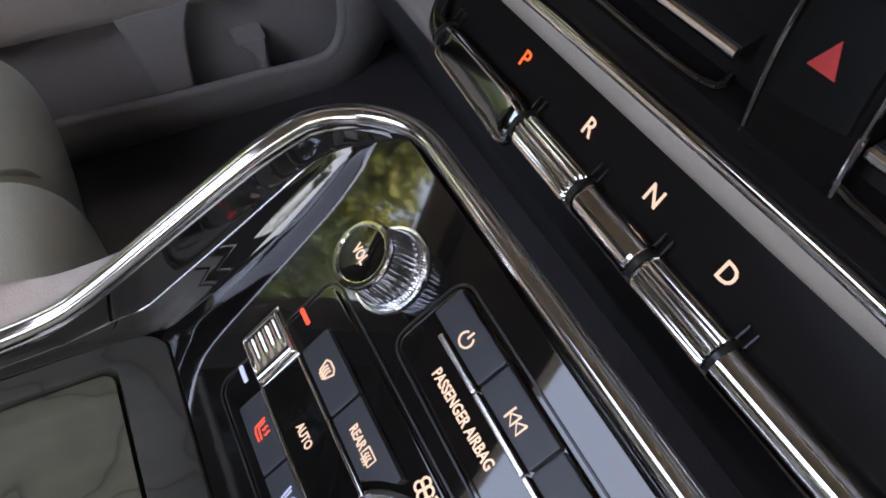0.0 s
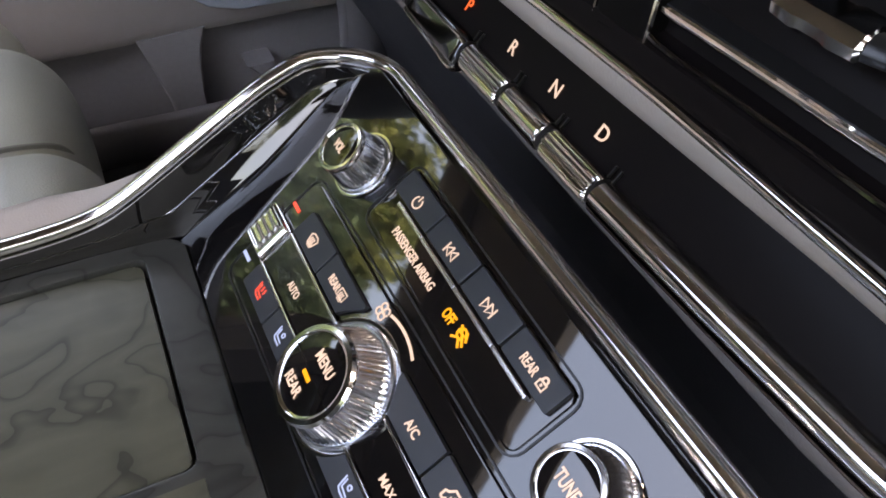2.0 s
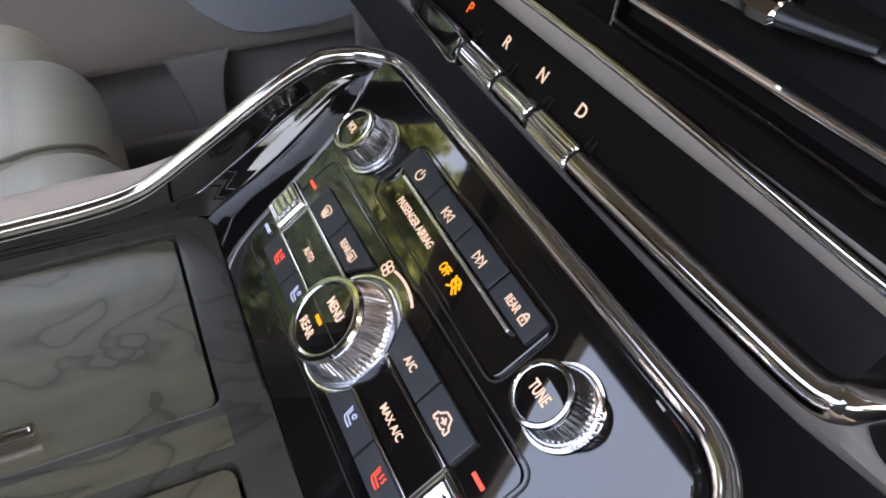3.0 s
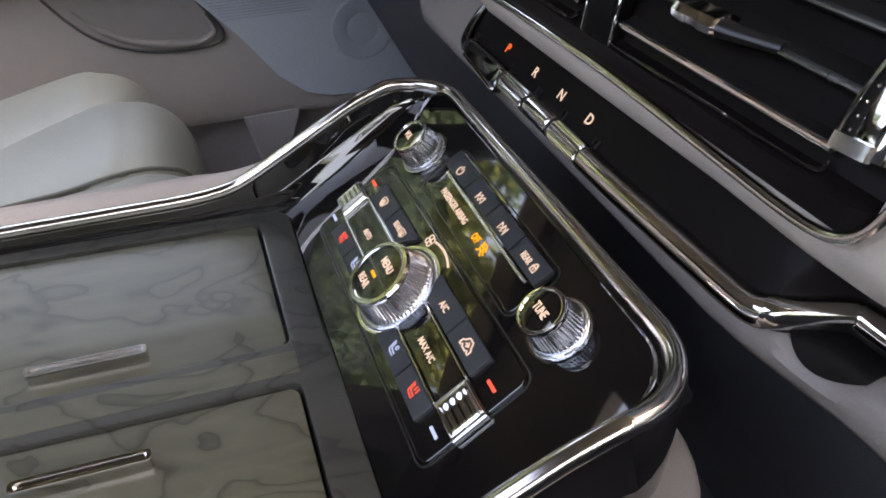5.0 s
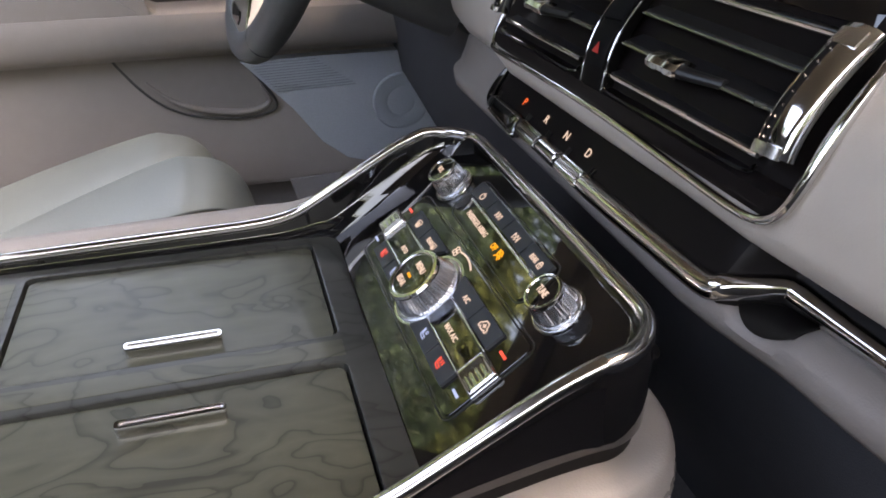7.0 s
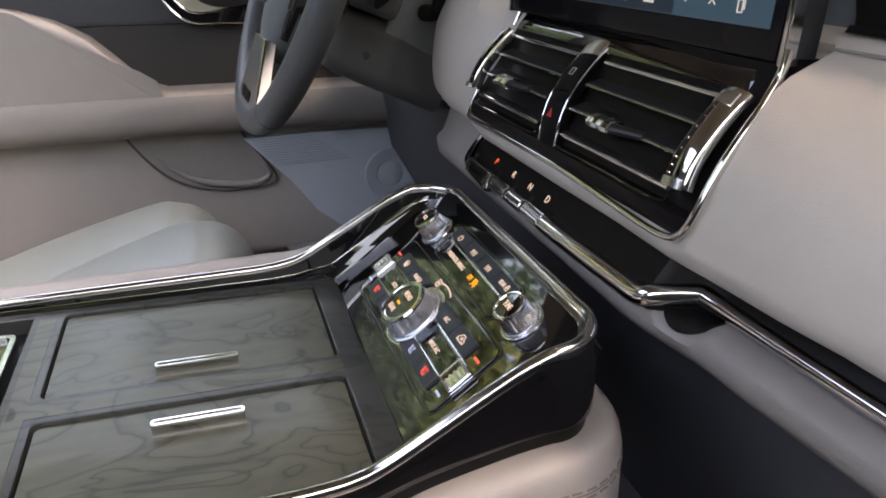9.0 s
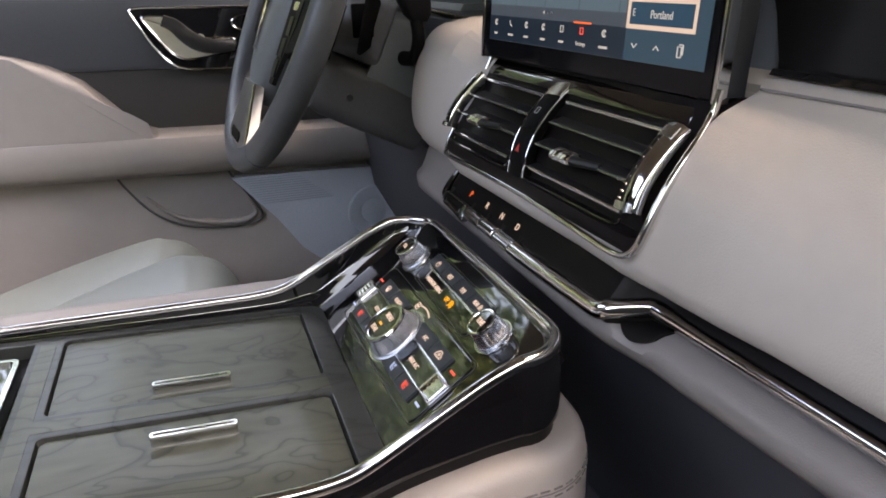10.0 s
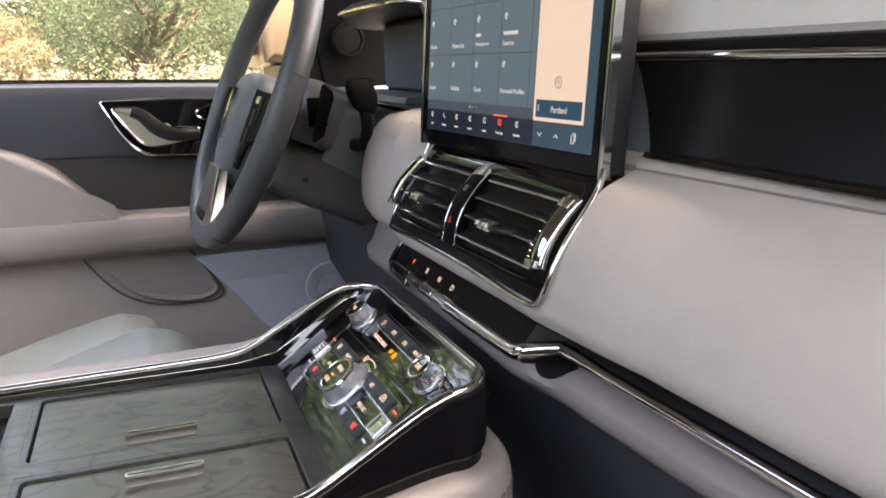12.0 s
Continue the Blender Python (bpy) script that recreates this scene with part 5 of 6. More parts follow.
for s in (-1, 1):
    sp = part("spoke", loft([[(s * x, y + b, z + c) for b, c in ((-0.030 * k, -0.012), (-0.030 * k, 0.010), (0.030 * k, 0.010), (0.030 * k, -0.012))] for x, y, z, k in ((0.060, -0.022, 0.006, 1.15), (0.10, -0.020, 0.004, 1.0), (0.150, -0.016, 0.0, 0.85), (0.176, -0.014, 0.0, 0.9))]), MATTE, wheel, "charcoal spoke with switches", at(0, 0, -0.008))
    part("switch_pad", loft([[(s * x, y, z + c) for x, c in ((x0, 0.0), (x0 + 0.002, 0.0045), (x1 - 0.003, 0.0045), (x1, 0.0))] for y, x0, x1, z in ((-0.088, 0.052, 0.074, 0.009), (-0.060, 0.058, 0.092, 0.010), (-0.020, 0.064, 0.110, 0.010), (0.004, 0.066, 0.112, 0.010), (0.010, 0.070, 0.104, 0.009))]), DEEP, sp, "black switch pad beside the airbag cover")
    for y0, y1, x in ((-0.080, -0.060, 0.069), (-0.057, -0.036, 0.077), (-0.033, -0.012, 0.083)):
        part("thumb_button", rbox(s * x - 0.009, s * x + 0.009, y0, y1, 0.0125, 0.0158, 0.0012), DARK, sp, "black thumb button")
    part("switch_tip", rbox(s * 0.088 - 0.010, s * 0.088 + 0.010, -0.006, 0.004, 0.0130, 0.0170, 0.0014), CHROME, sp, "bright chrome switch tip")
low = part("lower_spoke", loft([[(a * w, y, z + c) for a, c in ((-1, -0.008), (-1, 0.004), (-0.8, 0.007), (0.8, 0.007), (1, 0.004), (1, -0.008))] for y, z, w in ((-0.096, 0.012, 0.030), (-0.120, 0.010, 0.040), (-0.150, 0.008, 0.058), (-0.172, 0.006, 0.072))]), SPOKE, wheel, "bright metal lower spoke")
part("spoke_inlay", loft([[(a * w, y, z + c) for a, c in ((-1, 0.0045), (-0.85, 0.0085), (0.85, 0.0085), (1, 0.0045))] for y, z, w in ((-0.154, 0.0078, 0.030), (-0.160, 0.0070, 0.036), (-0.167, 0.0062, 0.030))]), GLOSS, low, "black inlay")
for s in (-1, 1):
    part("spoke_edge", sweep([(s * 0.035, -0.096, 0.016), (s * 0.043, -0.120, 0.014), (s * 0.057, -0.150, 0.012), (s * 0.068, -0.172, 0.010)], oval(0.0014, 0.0014, 8)), CHROME, low, "chrome edge")

column = thing("steering_column", "charcoal steering column shroud with stalks behind the wheel", "steering column", at(-0.405, 0.14, 1.40))
COL = column.matrix_basis.inverted()


def col(name, bm, mat, label=""):
    return part(name, bm, mat, column, label, COL)


TILT = radians(23.9)
ax = Vector((0, math.cos(TILT), -math.sin(TILT)))


def column_sections(shape, steps):
    """Closed outlines (side, up) along the column's axis: (distance, widening)."""
    out = []
    for d, k in steps:
        c = Vector((-0.4150, 0.0188, 1.4445)) + ax * d
        out.append([c + Vector((x * k, y * k * math.sin(TILT), y * k * math.cos(TILT))) for x, y in shape])
    return out


upper_half = rrect(-0.078, 0.078, -0.030, 0.050, 0.014, 4)
lower_half = rrect(-0.070, 0.070, -0.102, -0.031, 0.018, 4)
col("upper_shroud", loft(column_sections(upper_half, ((0.046, 0.90), (0.050, 0.97), (0.058, 1.0), (0.098, 1.0), (0.101, 0.97)))), SHROUD, "grey upper column shroud")
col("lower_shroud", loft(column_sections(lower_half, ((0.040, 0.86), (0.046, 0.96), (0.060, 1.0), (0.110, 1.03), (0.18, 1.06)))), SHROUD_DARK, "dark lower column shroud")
col("sleeve", loft(column_sections(rrect(-0.070, 0.070, -0.060, 0.040, 0.018, 4), ((0.095, 1.0), (0.15, 1.05), (0.26, 1.1)))), HUB_GREY, "charcoal column sleeve")
col("paddle_recess", rbox(-0.340, -0.3355, 0.074, 0.098, 1.410, 1.446, 0.002), MATTE, "dark paddle recess")
col("bolt", lathe([(0, 0.0), (0.004, 0.0), (0.004, 0.002), (0, 0.002)], 14), SATIN).matrix_basis = COL @ Matrix.Translation((-0.3445, 0.066, 1.345)) @ Matrix.Rotation(radians(90), 4, "Y")
# paddle and stalk on the passenger side
for s in (-1, 1):
    pd = loft([[Vector((-0.405 + s * (x + a), y, z)) for a, y, z in ((-0.004, 0.092 + dy, 1.440 + h), (0.006, 0.086 + dy, 1.440 + h), (0.006, 0.072 + dy, 1.405 - h * 0.4), (-0.004, 0.078 + dy, 1.405 - h * 0.4))] for x, dy, h in ((0.066, 0.018, 0.0), (0.084, 0.012, 0.012), (0.104, -0.002, 0.022), (0.110, -0.006, 0.014))])
    col("shift_paddle", pd, MATTE, "black shift paddle")
st = curve([(-0.335, 0.130, 1.385), (-0.290, 0.129, 1.391), (-0.273, 0.129, 1.410), (-0.270, 0.126, 1.436)], 5)
col("stalk", sweep(st, lambda f: oval(0.0075 - 0.001 * f, 0.0085 - 0.002 * f, 12)), MATTE, "black wiper stalk")
col("stalk_knob", loft([[Vector((-0.270, 0.125 - z * 0.25, 1.448)) + Vector((x * k, y * k, z)) for x, y in oval(0.010, 0.0165, 14, 3)] for z, k in ((-0.020, 0.5), (-0.013, 0.85), (0.0, 1.05), (0.012, 1.0), (0.019, 0.8), (0.021, 0.5))]), MATTE, "black stalk end")

binnacle = thing("instrument_cluster", "hooded instrument cluster with dark screen and chrome edge", "instrument cluster", at(-0.405, 0.24, 1.48))
BIN = binnacle.matrix_basis.inverted()
part("hood", loft([[Vector((x, y, z)) for y, z in ((0.170 + o, 1.548 - q), (0.168 + o, 1.556 - q), (0.185 + o, 1.566 - q), (0.26, 1.572 - q), (0.36, 1.566 - q), (0.36, 1.545 - q), (0.20 + o, 1.545 - q))]
                   for x, o, q in ((-0.60, 0.05, 0.012), (-0.57, 0.02, 0.004), (-0.50, 0.0, 0.0), (-0.30, 0.0, 0.0), (-0.25, 0.012, 0.002), (-0.222, 0.04, 0.010))]), FLANK, binnacle, "charcoal leather hood", BIN)
part("hood_edge", sweep(curve([(-0.60, 0.221, 1.540), (-0.57, 0.190, 1.548), (-0.50, 0.1685, 1.5535), (-0.30, 0.1685, 1.5535), (-0.25, 0.181, 1.5515), (-0.222, 0.209, 1.543)], 5), oval(0.002, 0.0025, 8)), CHROME, binnacle, "chrome hood edge", BIN)
part("hood_wing", loft([[Vector((x, y, z)) for y, z in ((0.196, 1.436), (0.205, 1.470), (0.198, 1.510), (0.182, 1.548), (0.36, 1.556), (0.36, 1.430))] for x in (-0.226, -0.216)]), CHARCOAL, binnacle, "charcoal side wing", BIN)
part("bezel", rbox(-0.595, -0.215, 0.262, 0.30, 1.430, 1.545, 0.008), DARK, binnacle, "black bezel", BIN)
# Blue-grey base colour stands for the sky reflected in the cluster screen.
part("display", rbox(-0.585, -0.235, 0.258, 0.264, 1.445, 1.535, 0.001), material("cluster_glass_sheen", (0.085, 0.100, 0.120), 0.5, spec=0.1), binnacle, "cluster screen with a sky sheen in its colour", BIN)
part("base", loft([[Vector((x, y, z)) for y, z in ((0.165, 1.385), (0.160, 1.428), (0.190, 1.433), (0.36, 1.433), (0.36, 1.385))] for x in (-0.62, -0.285, -0.16)]), CHARCOAL, binnacle, "charcoal cluster base", BIN)
part("base_strip", sweep([(-0.32, 0.150, 1.4365), (-0.30, 0.1535, 1.4350), (-0.22, 0.1810, 1.4250), (-0.16, 0.198, 1.418)], oval(0.0025, 0.0035, 8)), CHROME, binnacle, "", BIN)

# driver side lower dash behind the wheel
part("driver_lower_dash", loft([[Vector((x, y, z)) for y, z in ((0.20, 1.44), (0.175, 1.40), (0.165, 1.34), (0.175, 1.28), (0.21, 1.22), (0.26, 1.20), (0.36, 1.20), (0.36, 1.44))] for x in (-0.80, -0.7, -0.5, -0.36, -0.325)]), HUB_GREY, dash, "charcoal lower dash", DASH)

# ---------------------------------------------------------------- driver's door
INLAY = material("dark_brown_soft_plastic", (0.021, 0.020, 0.0195), 0.55, grain=0.1, scale=200, bump=0.15, bump_scale=1100)
BIN_GREY = material("grey_hard_plastic", (0.29, 0.28, 0.285), 0.5, grain=0.08, scale=150, bump=0.2, bump_scale=1000)
door = thing("driver_door", "taupe and charcoal driver's door with chrome handle, window up", "car door", at(-0.80, -0.1, 1.2))
DOOR = door.matrix_basis.inverted()


def dr(name, bm, mat, label="", parent=None):
    return part(name, bm, mat, parent or door, label, None if parent else DOOR)


def along(section, ys):
    """A side view (x, z) carried along the door; ys: (y, dx, dz)."""
    return loft([[Vector((x + dx, y, z + dz)) for x, z in section] for y, dx, dz in ys])


run = [(-0.95, 0, 0.022), (-0.5, 0, 0.010), (-0.2, 0, 0.0), (0.05, 0, -0.010), (0.20, 0.0, -0.016), (0.42, 0.01, -0.024)]
dr("upper_panel", along([(-0.86, 1.462), (-0.826, 1.466), (-0.806, 1.460), (-0.797, 1.445), (-0.797, 1.40), (-0.802, 1.352), (-0.806, 1.344), (-0.86, 1.340)], run), CHARCOAL, "charcoal upper door panel")
dr("middle_panel", along([(-0.86, 1.344), (-0.808, 1.343), (-0.806, 1.30), (-0.800, 1.245), (-0.80, 1.22), (-0.86, 1.22)], run), INLAY, "dark inlay panel")
dr("window_seal", along([(-0.835, 1.462), (-0.835, 1.472), (-0.828, 1.472), (-0.826, 1.462)], run), SATIN)
dr("armrest", along([(-0.86, 1.250), (-0.775, 1.250), (-0.750, 1.2495), (-0.738, 1.2450), (-0.7315, 1.232), (-0.7305, 1.212), (-0.735, 1.194), (-0.750, 1.182), (-0.785, 1.178), (-0.86, 1.178)], run), TAUPE_DOOR, "taupe leather armrest")
dr("lower_panel", along([(-0.86, 1.184), (-0.788, 1.184), (-0.780, 1.160), (-0.776, 1.10), (-0.770, 1.02), (-0.766, 0.975), (-0.772, 0.962), (-0.86, 0.960)], run), TAUPE, "taupe lower door panel")
pull = [(-0.95, 1.396), (-0.60, 1.396), (-0.45, 1.391), (-0.39, 1.385), (-0.345, 1.375), (-0.300, 1.358), (-0.259, 1.3325), (-0.2300, 1.302), (-0.2050, 1.274), (-0.180, 1.256), (-0.155, 1.2460), (-0.160, 1.225), (-0.30, 1.215), (-0.95, 1.215)]
bm = bmesh.new()
lo = [bm.verts.new((-0.812, y, z)) for y, z in pull]
hi = [bm.verts.new((-0.757 + 0.13 * (1.385 - z), y, z)) for y, z in pull]
f = bm.faces.new(hi)
bm.faces.new(lo[::-1])
for i in range(len(pull)):
    bm.faces.new((lo[i], lo[(i + 1) % len(pull)], hi[(i + 1) % len(pull)], hi[i]))
bmesh.ops.bevel(bm, geom=list(f.edges), offset=0.014, segments=5, profile=0.5, affect="EDGES")
dr("pull_bolster", bm, TAUPE_DOOR, "taupe padded bolster")


def door_shape(pts, x0, x1, r, n=4):
    p = curve([(0, *q) for q in pts + pts[:1]], n)[:-1] if n else [Vector((0, *q)) for q in pts]
    bm = bmesh.new()
    lo, hi = [bm.verts.new((x0, q.y, q.z)) for q in p], [bm.verts.new((x1, q.y, q.z)) for q in p]
    f = bm.faces.new(hi)
    bm.faces.new(lo[::-1])
    for i in range(len(p)):
        bm.faces.new((lo[i], lo[(i + 1) % len(p)], hi[(i + 1) % len(p)], hi[i]))
    if r:
        bmesh.ops.bevel(bm, geom=list(f.edges), offset=r, segments=3, profile=0.6, affect="EDGES")
    return bm


CUP = material("rippled_chrome", (0.86, 0.83, 0.76), 0.30, 1.0, rough_var=0.06, scale=60, bump=0.5, bump_scale=140)
bz = [(-0.1745, 1.4330), (-0.170, 1.4225), (-0.1477, 1.3796), (-0.128, 1.3540), (-0.108, 1.3425), (-0.08, 1.3385), (0.02, 1.3340), (0.085, 1.3320), (0.098, 1.3500), (0.100, 1.4180), (0.085, 1.4270), (0.0, 1.4310), (-0.10, 1.4350), (-0.160, 1.4370)]
handle_set = dr("handle_bezel", door_shape(bz, -0.81, -0.7925, 0.002, 3), GLOSS, "glossy black handle surround")
dr("bezel_rim", sweep(curve([(-0.7925, *q) for q in bz + bz[:1]], 4)[:-1], oval(0.0022, 0.0022, 8), up=(1, 0, 0), closed=True), CHROME, "chrome rim", handle_set)
lever = [(-0.159, 1.4211), (-0.150, 1.4240), (-0.118, 1.4215), (-0.106, 1.4140), (-0.082, 1.3930), (-0.066, 1.3865), (-0.030, 1.3850), (-0.021, 1.3780), (-0.030, 1.3660), (-0.060, 1.3590), (-0.100, 1.3565), (-0.122, 1.3680), (-0.145, 1.4000)]
dr("inner_cup", door_shape(lever, -0.80, -0.7880, 0.005, 3), CUP, "chrome handle cup", handle_set)
dr("cup_rim", sweep(curve([(-0.7875, *q) for q in lever + lever[:1]], 4)[:-1], oval(0.0018, 0.0018, 8), up=(1, 0, 0), closed=True), CHROME, "chrome cup rim", handle_set)
dr("door_lever", sweep(curve([(-0.786, -0.128, 1.4165), (-0.783, -0.112, 1.4085), (-0.780, -0.094, 1.3900), (-0.780, -0.072, 1.3770), (-0.782, -0.045, 1.3730), (-0.786, -0.025, 1.3740)], 6), lambda f: oval(0.0130 - 0.004 * abs(2 * f - 1), 0.005, 12, 2.5), up=(1, 0, 0)), SATIN, "dark door lever", handle_set)
dr("lock_ring", sweep([(-0.7905, 0.012 + 0.036 * math.cos(a), 1.4075 + 0.014 * math.sin(a)) for a in (2 * math.pi * i / 40 for i in range(40))], oval(0.0020, 0.0022, 8), up=(1, 0, 0), closed=True), CHROME, "chrome lock ring", handle_set)
# speaker cover let into the lower panel, and the grille further forward
cover = [(-0.236, 1.180), (-0.228, 1.1650), (-0.208, 1.1350), (-0.183, 1.1080), (-0.149, 1.0880), (-0.106, 1.0765), (-0.060, 1.0725), (-0.027, 1.0765), (-0.0165, 1.0880), (-0.026, 1.1110), (-0.045, 1.1420), (-0.058, 1.1620), (-0.066, 1.180)]
# Cover colour is darkened below the door's taupe to stand for recess shade.
COVER = material("shaded_taupe_leatherette", (0.232, 0.211, 0.200), 0.55, grain=0.06, blotch=0.05, scale=60, bump=0.22, bump_scale=900)
dr("pocket_cover", door_shape(cover, -0.80, -0.7695, 0.003, 3), COVER, "taupe pocket cover, recess shade in its colour")
dr("pocket_joint", sweep(curve([(-0.7712, *q) for q in cover], 4), oval(0.0024, 0.0032, 8), up=(1, 0, 0)), SHROUD_DARK, "dark joint round the cover")
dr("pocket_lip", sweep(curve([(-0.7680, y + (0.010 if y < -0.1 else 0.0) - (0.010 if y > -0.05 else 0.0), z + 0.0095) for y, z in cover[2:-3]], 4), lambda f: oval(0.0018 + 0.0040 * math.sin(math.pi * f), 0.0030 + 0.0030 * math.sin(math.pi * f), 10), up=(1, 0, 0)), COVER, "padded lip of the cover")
grille_pts = [(-0.060, 1.1600), (0.05, 1.1580), (0.16, 1.1530), (0.30, 1.1480), (0.34, 1.10), (0.34, 0.98), (0.20, 0.968), (0.125, 0.972), (0.085, 0.985), (0.047, 1.0185), (0.007, 1.080)]
grille = dr("speaker_grille", door_shape(grille_pts, -0.80, -0.7600, 0.002, 0), GRILLE, "blue-grey perforated speaker grille")
for k in range(12):
    z = 1.1560 - 0.0042 * k
    y0 = -0.052 + (1.16 - z) * 0.78
    dr("grille_line", sweep([(-0.7592, y0, z), (-0.7592, y0 + 0.10 + 0.002 * k, z - 0.002)], oval(0.0004, 0.0006, 5), up=(1, 0, 0)), GRILLE_LINE, "", grille)
disc = dr("speaker_disc", lathe([(0.0, 0.0030), (0.018, 0.0030), (0.022, 0.0014), (0.024, 0.0014), (0.028, 0.0032), (0.040, 0.0036), (0.045, 0.0030), (0.0475, 0.0)], 64), GRILLE_DISC, "", grille)
disc.matrix_basis = Matrix.Translation((-0.7600, 0.180, 1.070)) @ Matrix.Rotation(radians(90), 4, "Y")
# low storage bin at the door's foot, with a rounded lip and two dividers
lip = curve([(-0.742, -0.62, 0.880), (-0.742, -0.30, 0.870), (-0.742, -0.106, 0.862), (-0.742, 0.014, 0.853), (-0.742, 0.123, 0.848), (-0.742, 0.200, 0.8440), (-0.743, 0.232, 0.852), (-0.745, 0.250, 0.880), (-0.748, 0.257, 0.930), (-0.752, 0.258, 0.985)], 6)
door_bin = dr("storage_bin", sweep(lip, oval(0.0075, 0.0075, 12, 2.2), up=(1, 0, 0)), BIN_GREY, "grey storage bin at the door's foot")
wall = []
for i, p in enumerate(lip):
    t = (lip[min(i + 1, len(lip) - 1)] - lip[max(i - 1, 0)]).normalized()
    n = Vector((0, t.z, -t.y))
    wall.append([Vector((p.x + x, p.y, p.z)) + n * d for x, d in ((-0.007, -0.002), (0.006, -0.002), (0.0090, 0.010), (0.0085, 0.026), (0.0040, 0.046), (-0.006, 0.066), (-0.022, 0.082), (-0.040, 0.090), (-0.048, 0.080), (-0.020, 0.050), (-0.009, 0.020))])
dr("bin_wall", loft(wall), BIN_GREY, "rounded outer wall", door_bin)
# two flared dividers; the hollows between them hold bottles
for rows in (((0.81, 0.006, 0.050), (0.870, 0.003, 0.051), (0.905, -0.003, 0.056), (0.935, -0.009, 0.064), (0.958, -0.014, 0.076)), ((0.81, 0.139, 0.150), (0.852, 0.136, 0.150), (0.872, 0.128, 0.151), (0.888, 0.114, 0.153))):
    dr("divider", loft([[Vector((x, y, z)) for x, y in rrect(-0.800, -0.752 - 0.10 * (z - 0.81), y0, y1, 0.0050, 4)] for z, y0, y1 in rows]), BIN_GREY, "", door_bin)
PANE = pane_glass("window_glass", 0.015)
ROOF = pane_glass("roof_glass", 0.03, (0.95, 0.97, 1.0))
# window frame posts and mirror corner
dr("window_post", loft([[Vector((x, y + s, z)) for x, y in ((-0.83, 0.180), (-0.80, 0.180), (-0.80, 0.214), (-0.83, 0.214))] for z, s in ((1.44, 0.0), (1.9, -0.03))]), MATTE, "black window post")
sail = dr("mirror_corner", loft([[Vector((x, y, z)) for x, y in ((-0.83, 0.21 - s), (-0.795, 0.214 - s), (-0.76, 0.46 - 2.4 * s), (-0.83, 0.46 - 2.4 * s))] for z, s in ((1.42, 0.0), (1.60, 0.03), (1.90, 0.10))]), MATTE, "black mirror corner")
tw = dr("tweeter", lathe([(0.0, 0.004), (0.016, 0.006), (0.024, 0.004), (0.026, 0.008), (0.030, 0.007), (0.031, 0.0)], 32), MATTE, "round tweeter grille", sail)
tw.matrix_basis = Matrix.Translation((-0.778, 0.2527, 1.5251)) @ Matrix.Rotation(radians(90), 4, "Y")
wp = dr("window_pane", loft([[Vector((x, y, z)) for x, y in ((-0.822, -0.85), (-0.818, -0.85), (-0.818, 0.185), (-0.822, 0.185))] for z in (1.45, 1.89)]), PANE, "clear window glass")
wp.visible_shadow = False

# ---------------------------------------------------------------- driver's seat
seat = thing("driver_seat", "pale grey leather driver's seat cushion beside the console", "car seat", at(-0.41, -0.4, 0.95))
SEATM = at(-0.417, -0.4, 0.957).inverted()


def cushion(x0, x1, y0, y1, z0, z1, tilt, crown, r, skew0=0.0, skew1=0.0):
    """A soft block: rounded front, crowned top, rising to the front."""
    side = [(y0, z0, 0), (y0, z1 - tilt, 1), (y0 * 0.5 + y1 * 0.5, z1 - tilt * 0.35, 1), (y1 - r * 1.6, z1 - 0.004, 1), (y1 - r * 0.9, z1 - 0.006, 1), (y1 - r * 0.4, z1 - r * 0.35, 0.9), (y1 - r * 0.08, z1 - r * 0.85, 0.75), (y1, z1 - r * 1.5, 0.6), (y1 - r * 0.12, z1 - r * 2.4, 0.5), (y1 - r * 0.5, z0, 0.4)]
    side = [(y0, z0, 0)] + [tuple(p) for p in curve(side[1:], 5)]
    secs, n = [], 44
    for i in range(n + 1):
        f = 0.5 - 0.5 * math.cos(math.pi * i / n)
        x, e = x0 + (x1 - x0) * f, 2 * f - 1
        k = (1 - abs(e) ** 2.5) ** 0.5 if abs(e) < 1 else 0.0
        pts = []
        for y, z, s in side:
            g = (y1 - y) / (y1 - y0)
            back = min(max((y - y0 - 0.05) / 0.25, 0), 1)
            pts.append(Vector((x + g * (skew0 * (1 - f) + skew1 * f), y - 0.022 * (1 - k) * back, z - crown * (1 - k) * s)))
        secs.append(pts)
    return loft(secs)


part("center_cushion", cushion(-0.545, -0.300, -0.62, -0.074, 0.92, 1.155, 0.125, 0.040, 0.062, 0.17, 0.03), SEAT, seat, "pale grey leather cushion", SEATM, 60)
part("bolster", cushion(-0.665, -0.505, -0.62, -0.112, 0.92, 1.134, 0.115, 0.040, 0.058, 0.0, 0.20), SEAT, seat, "pale grey leather side bolster", SEATM, 60)
part("bolster", cushion(-0.375, -0.190, -0.62, -0.060, 0.92, 1.149, 0.03, 0.046, 0.055), SEAT, seat, "pale grey leather side bolster", SEATM, 60)
# Dark tubes stand for the seam and the shade in its crease.
SEAM_GREY = material("seat_seam_shade", (0.105, 0.112, 0.104), 0.6, grain=0.1, scale=300)
for dz in (0.0, -0.0042):
    part("seam", sweep(curve([(-0.300, -0.262, 1.1480 + dz), (-0.312, -0.215, 1.1470 + dz), (-0.3214, -0.1825, 1.1445 + dz), (-0.3303, -0.1489, 1.1455 + dz), (-0.3421, -0.1243, 1.1412 + dz), (-0.3511, -0.1053, 1.1332 + dz), (-0.3658, -0.0872, 1.1155 + dz), (-0.375, -0.080, 1.090 + dz)], 6), oval(0.0016, 0.0022, 8)), SEAM_GREY, seat, "seam line with its crease shade", SEATM)
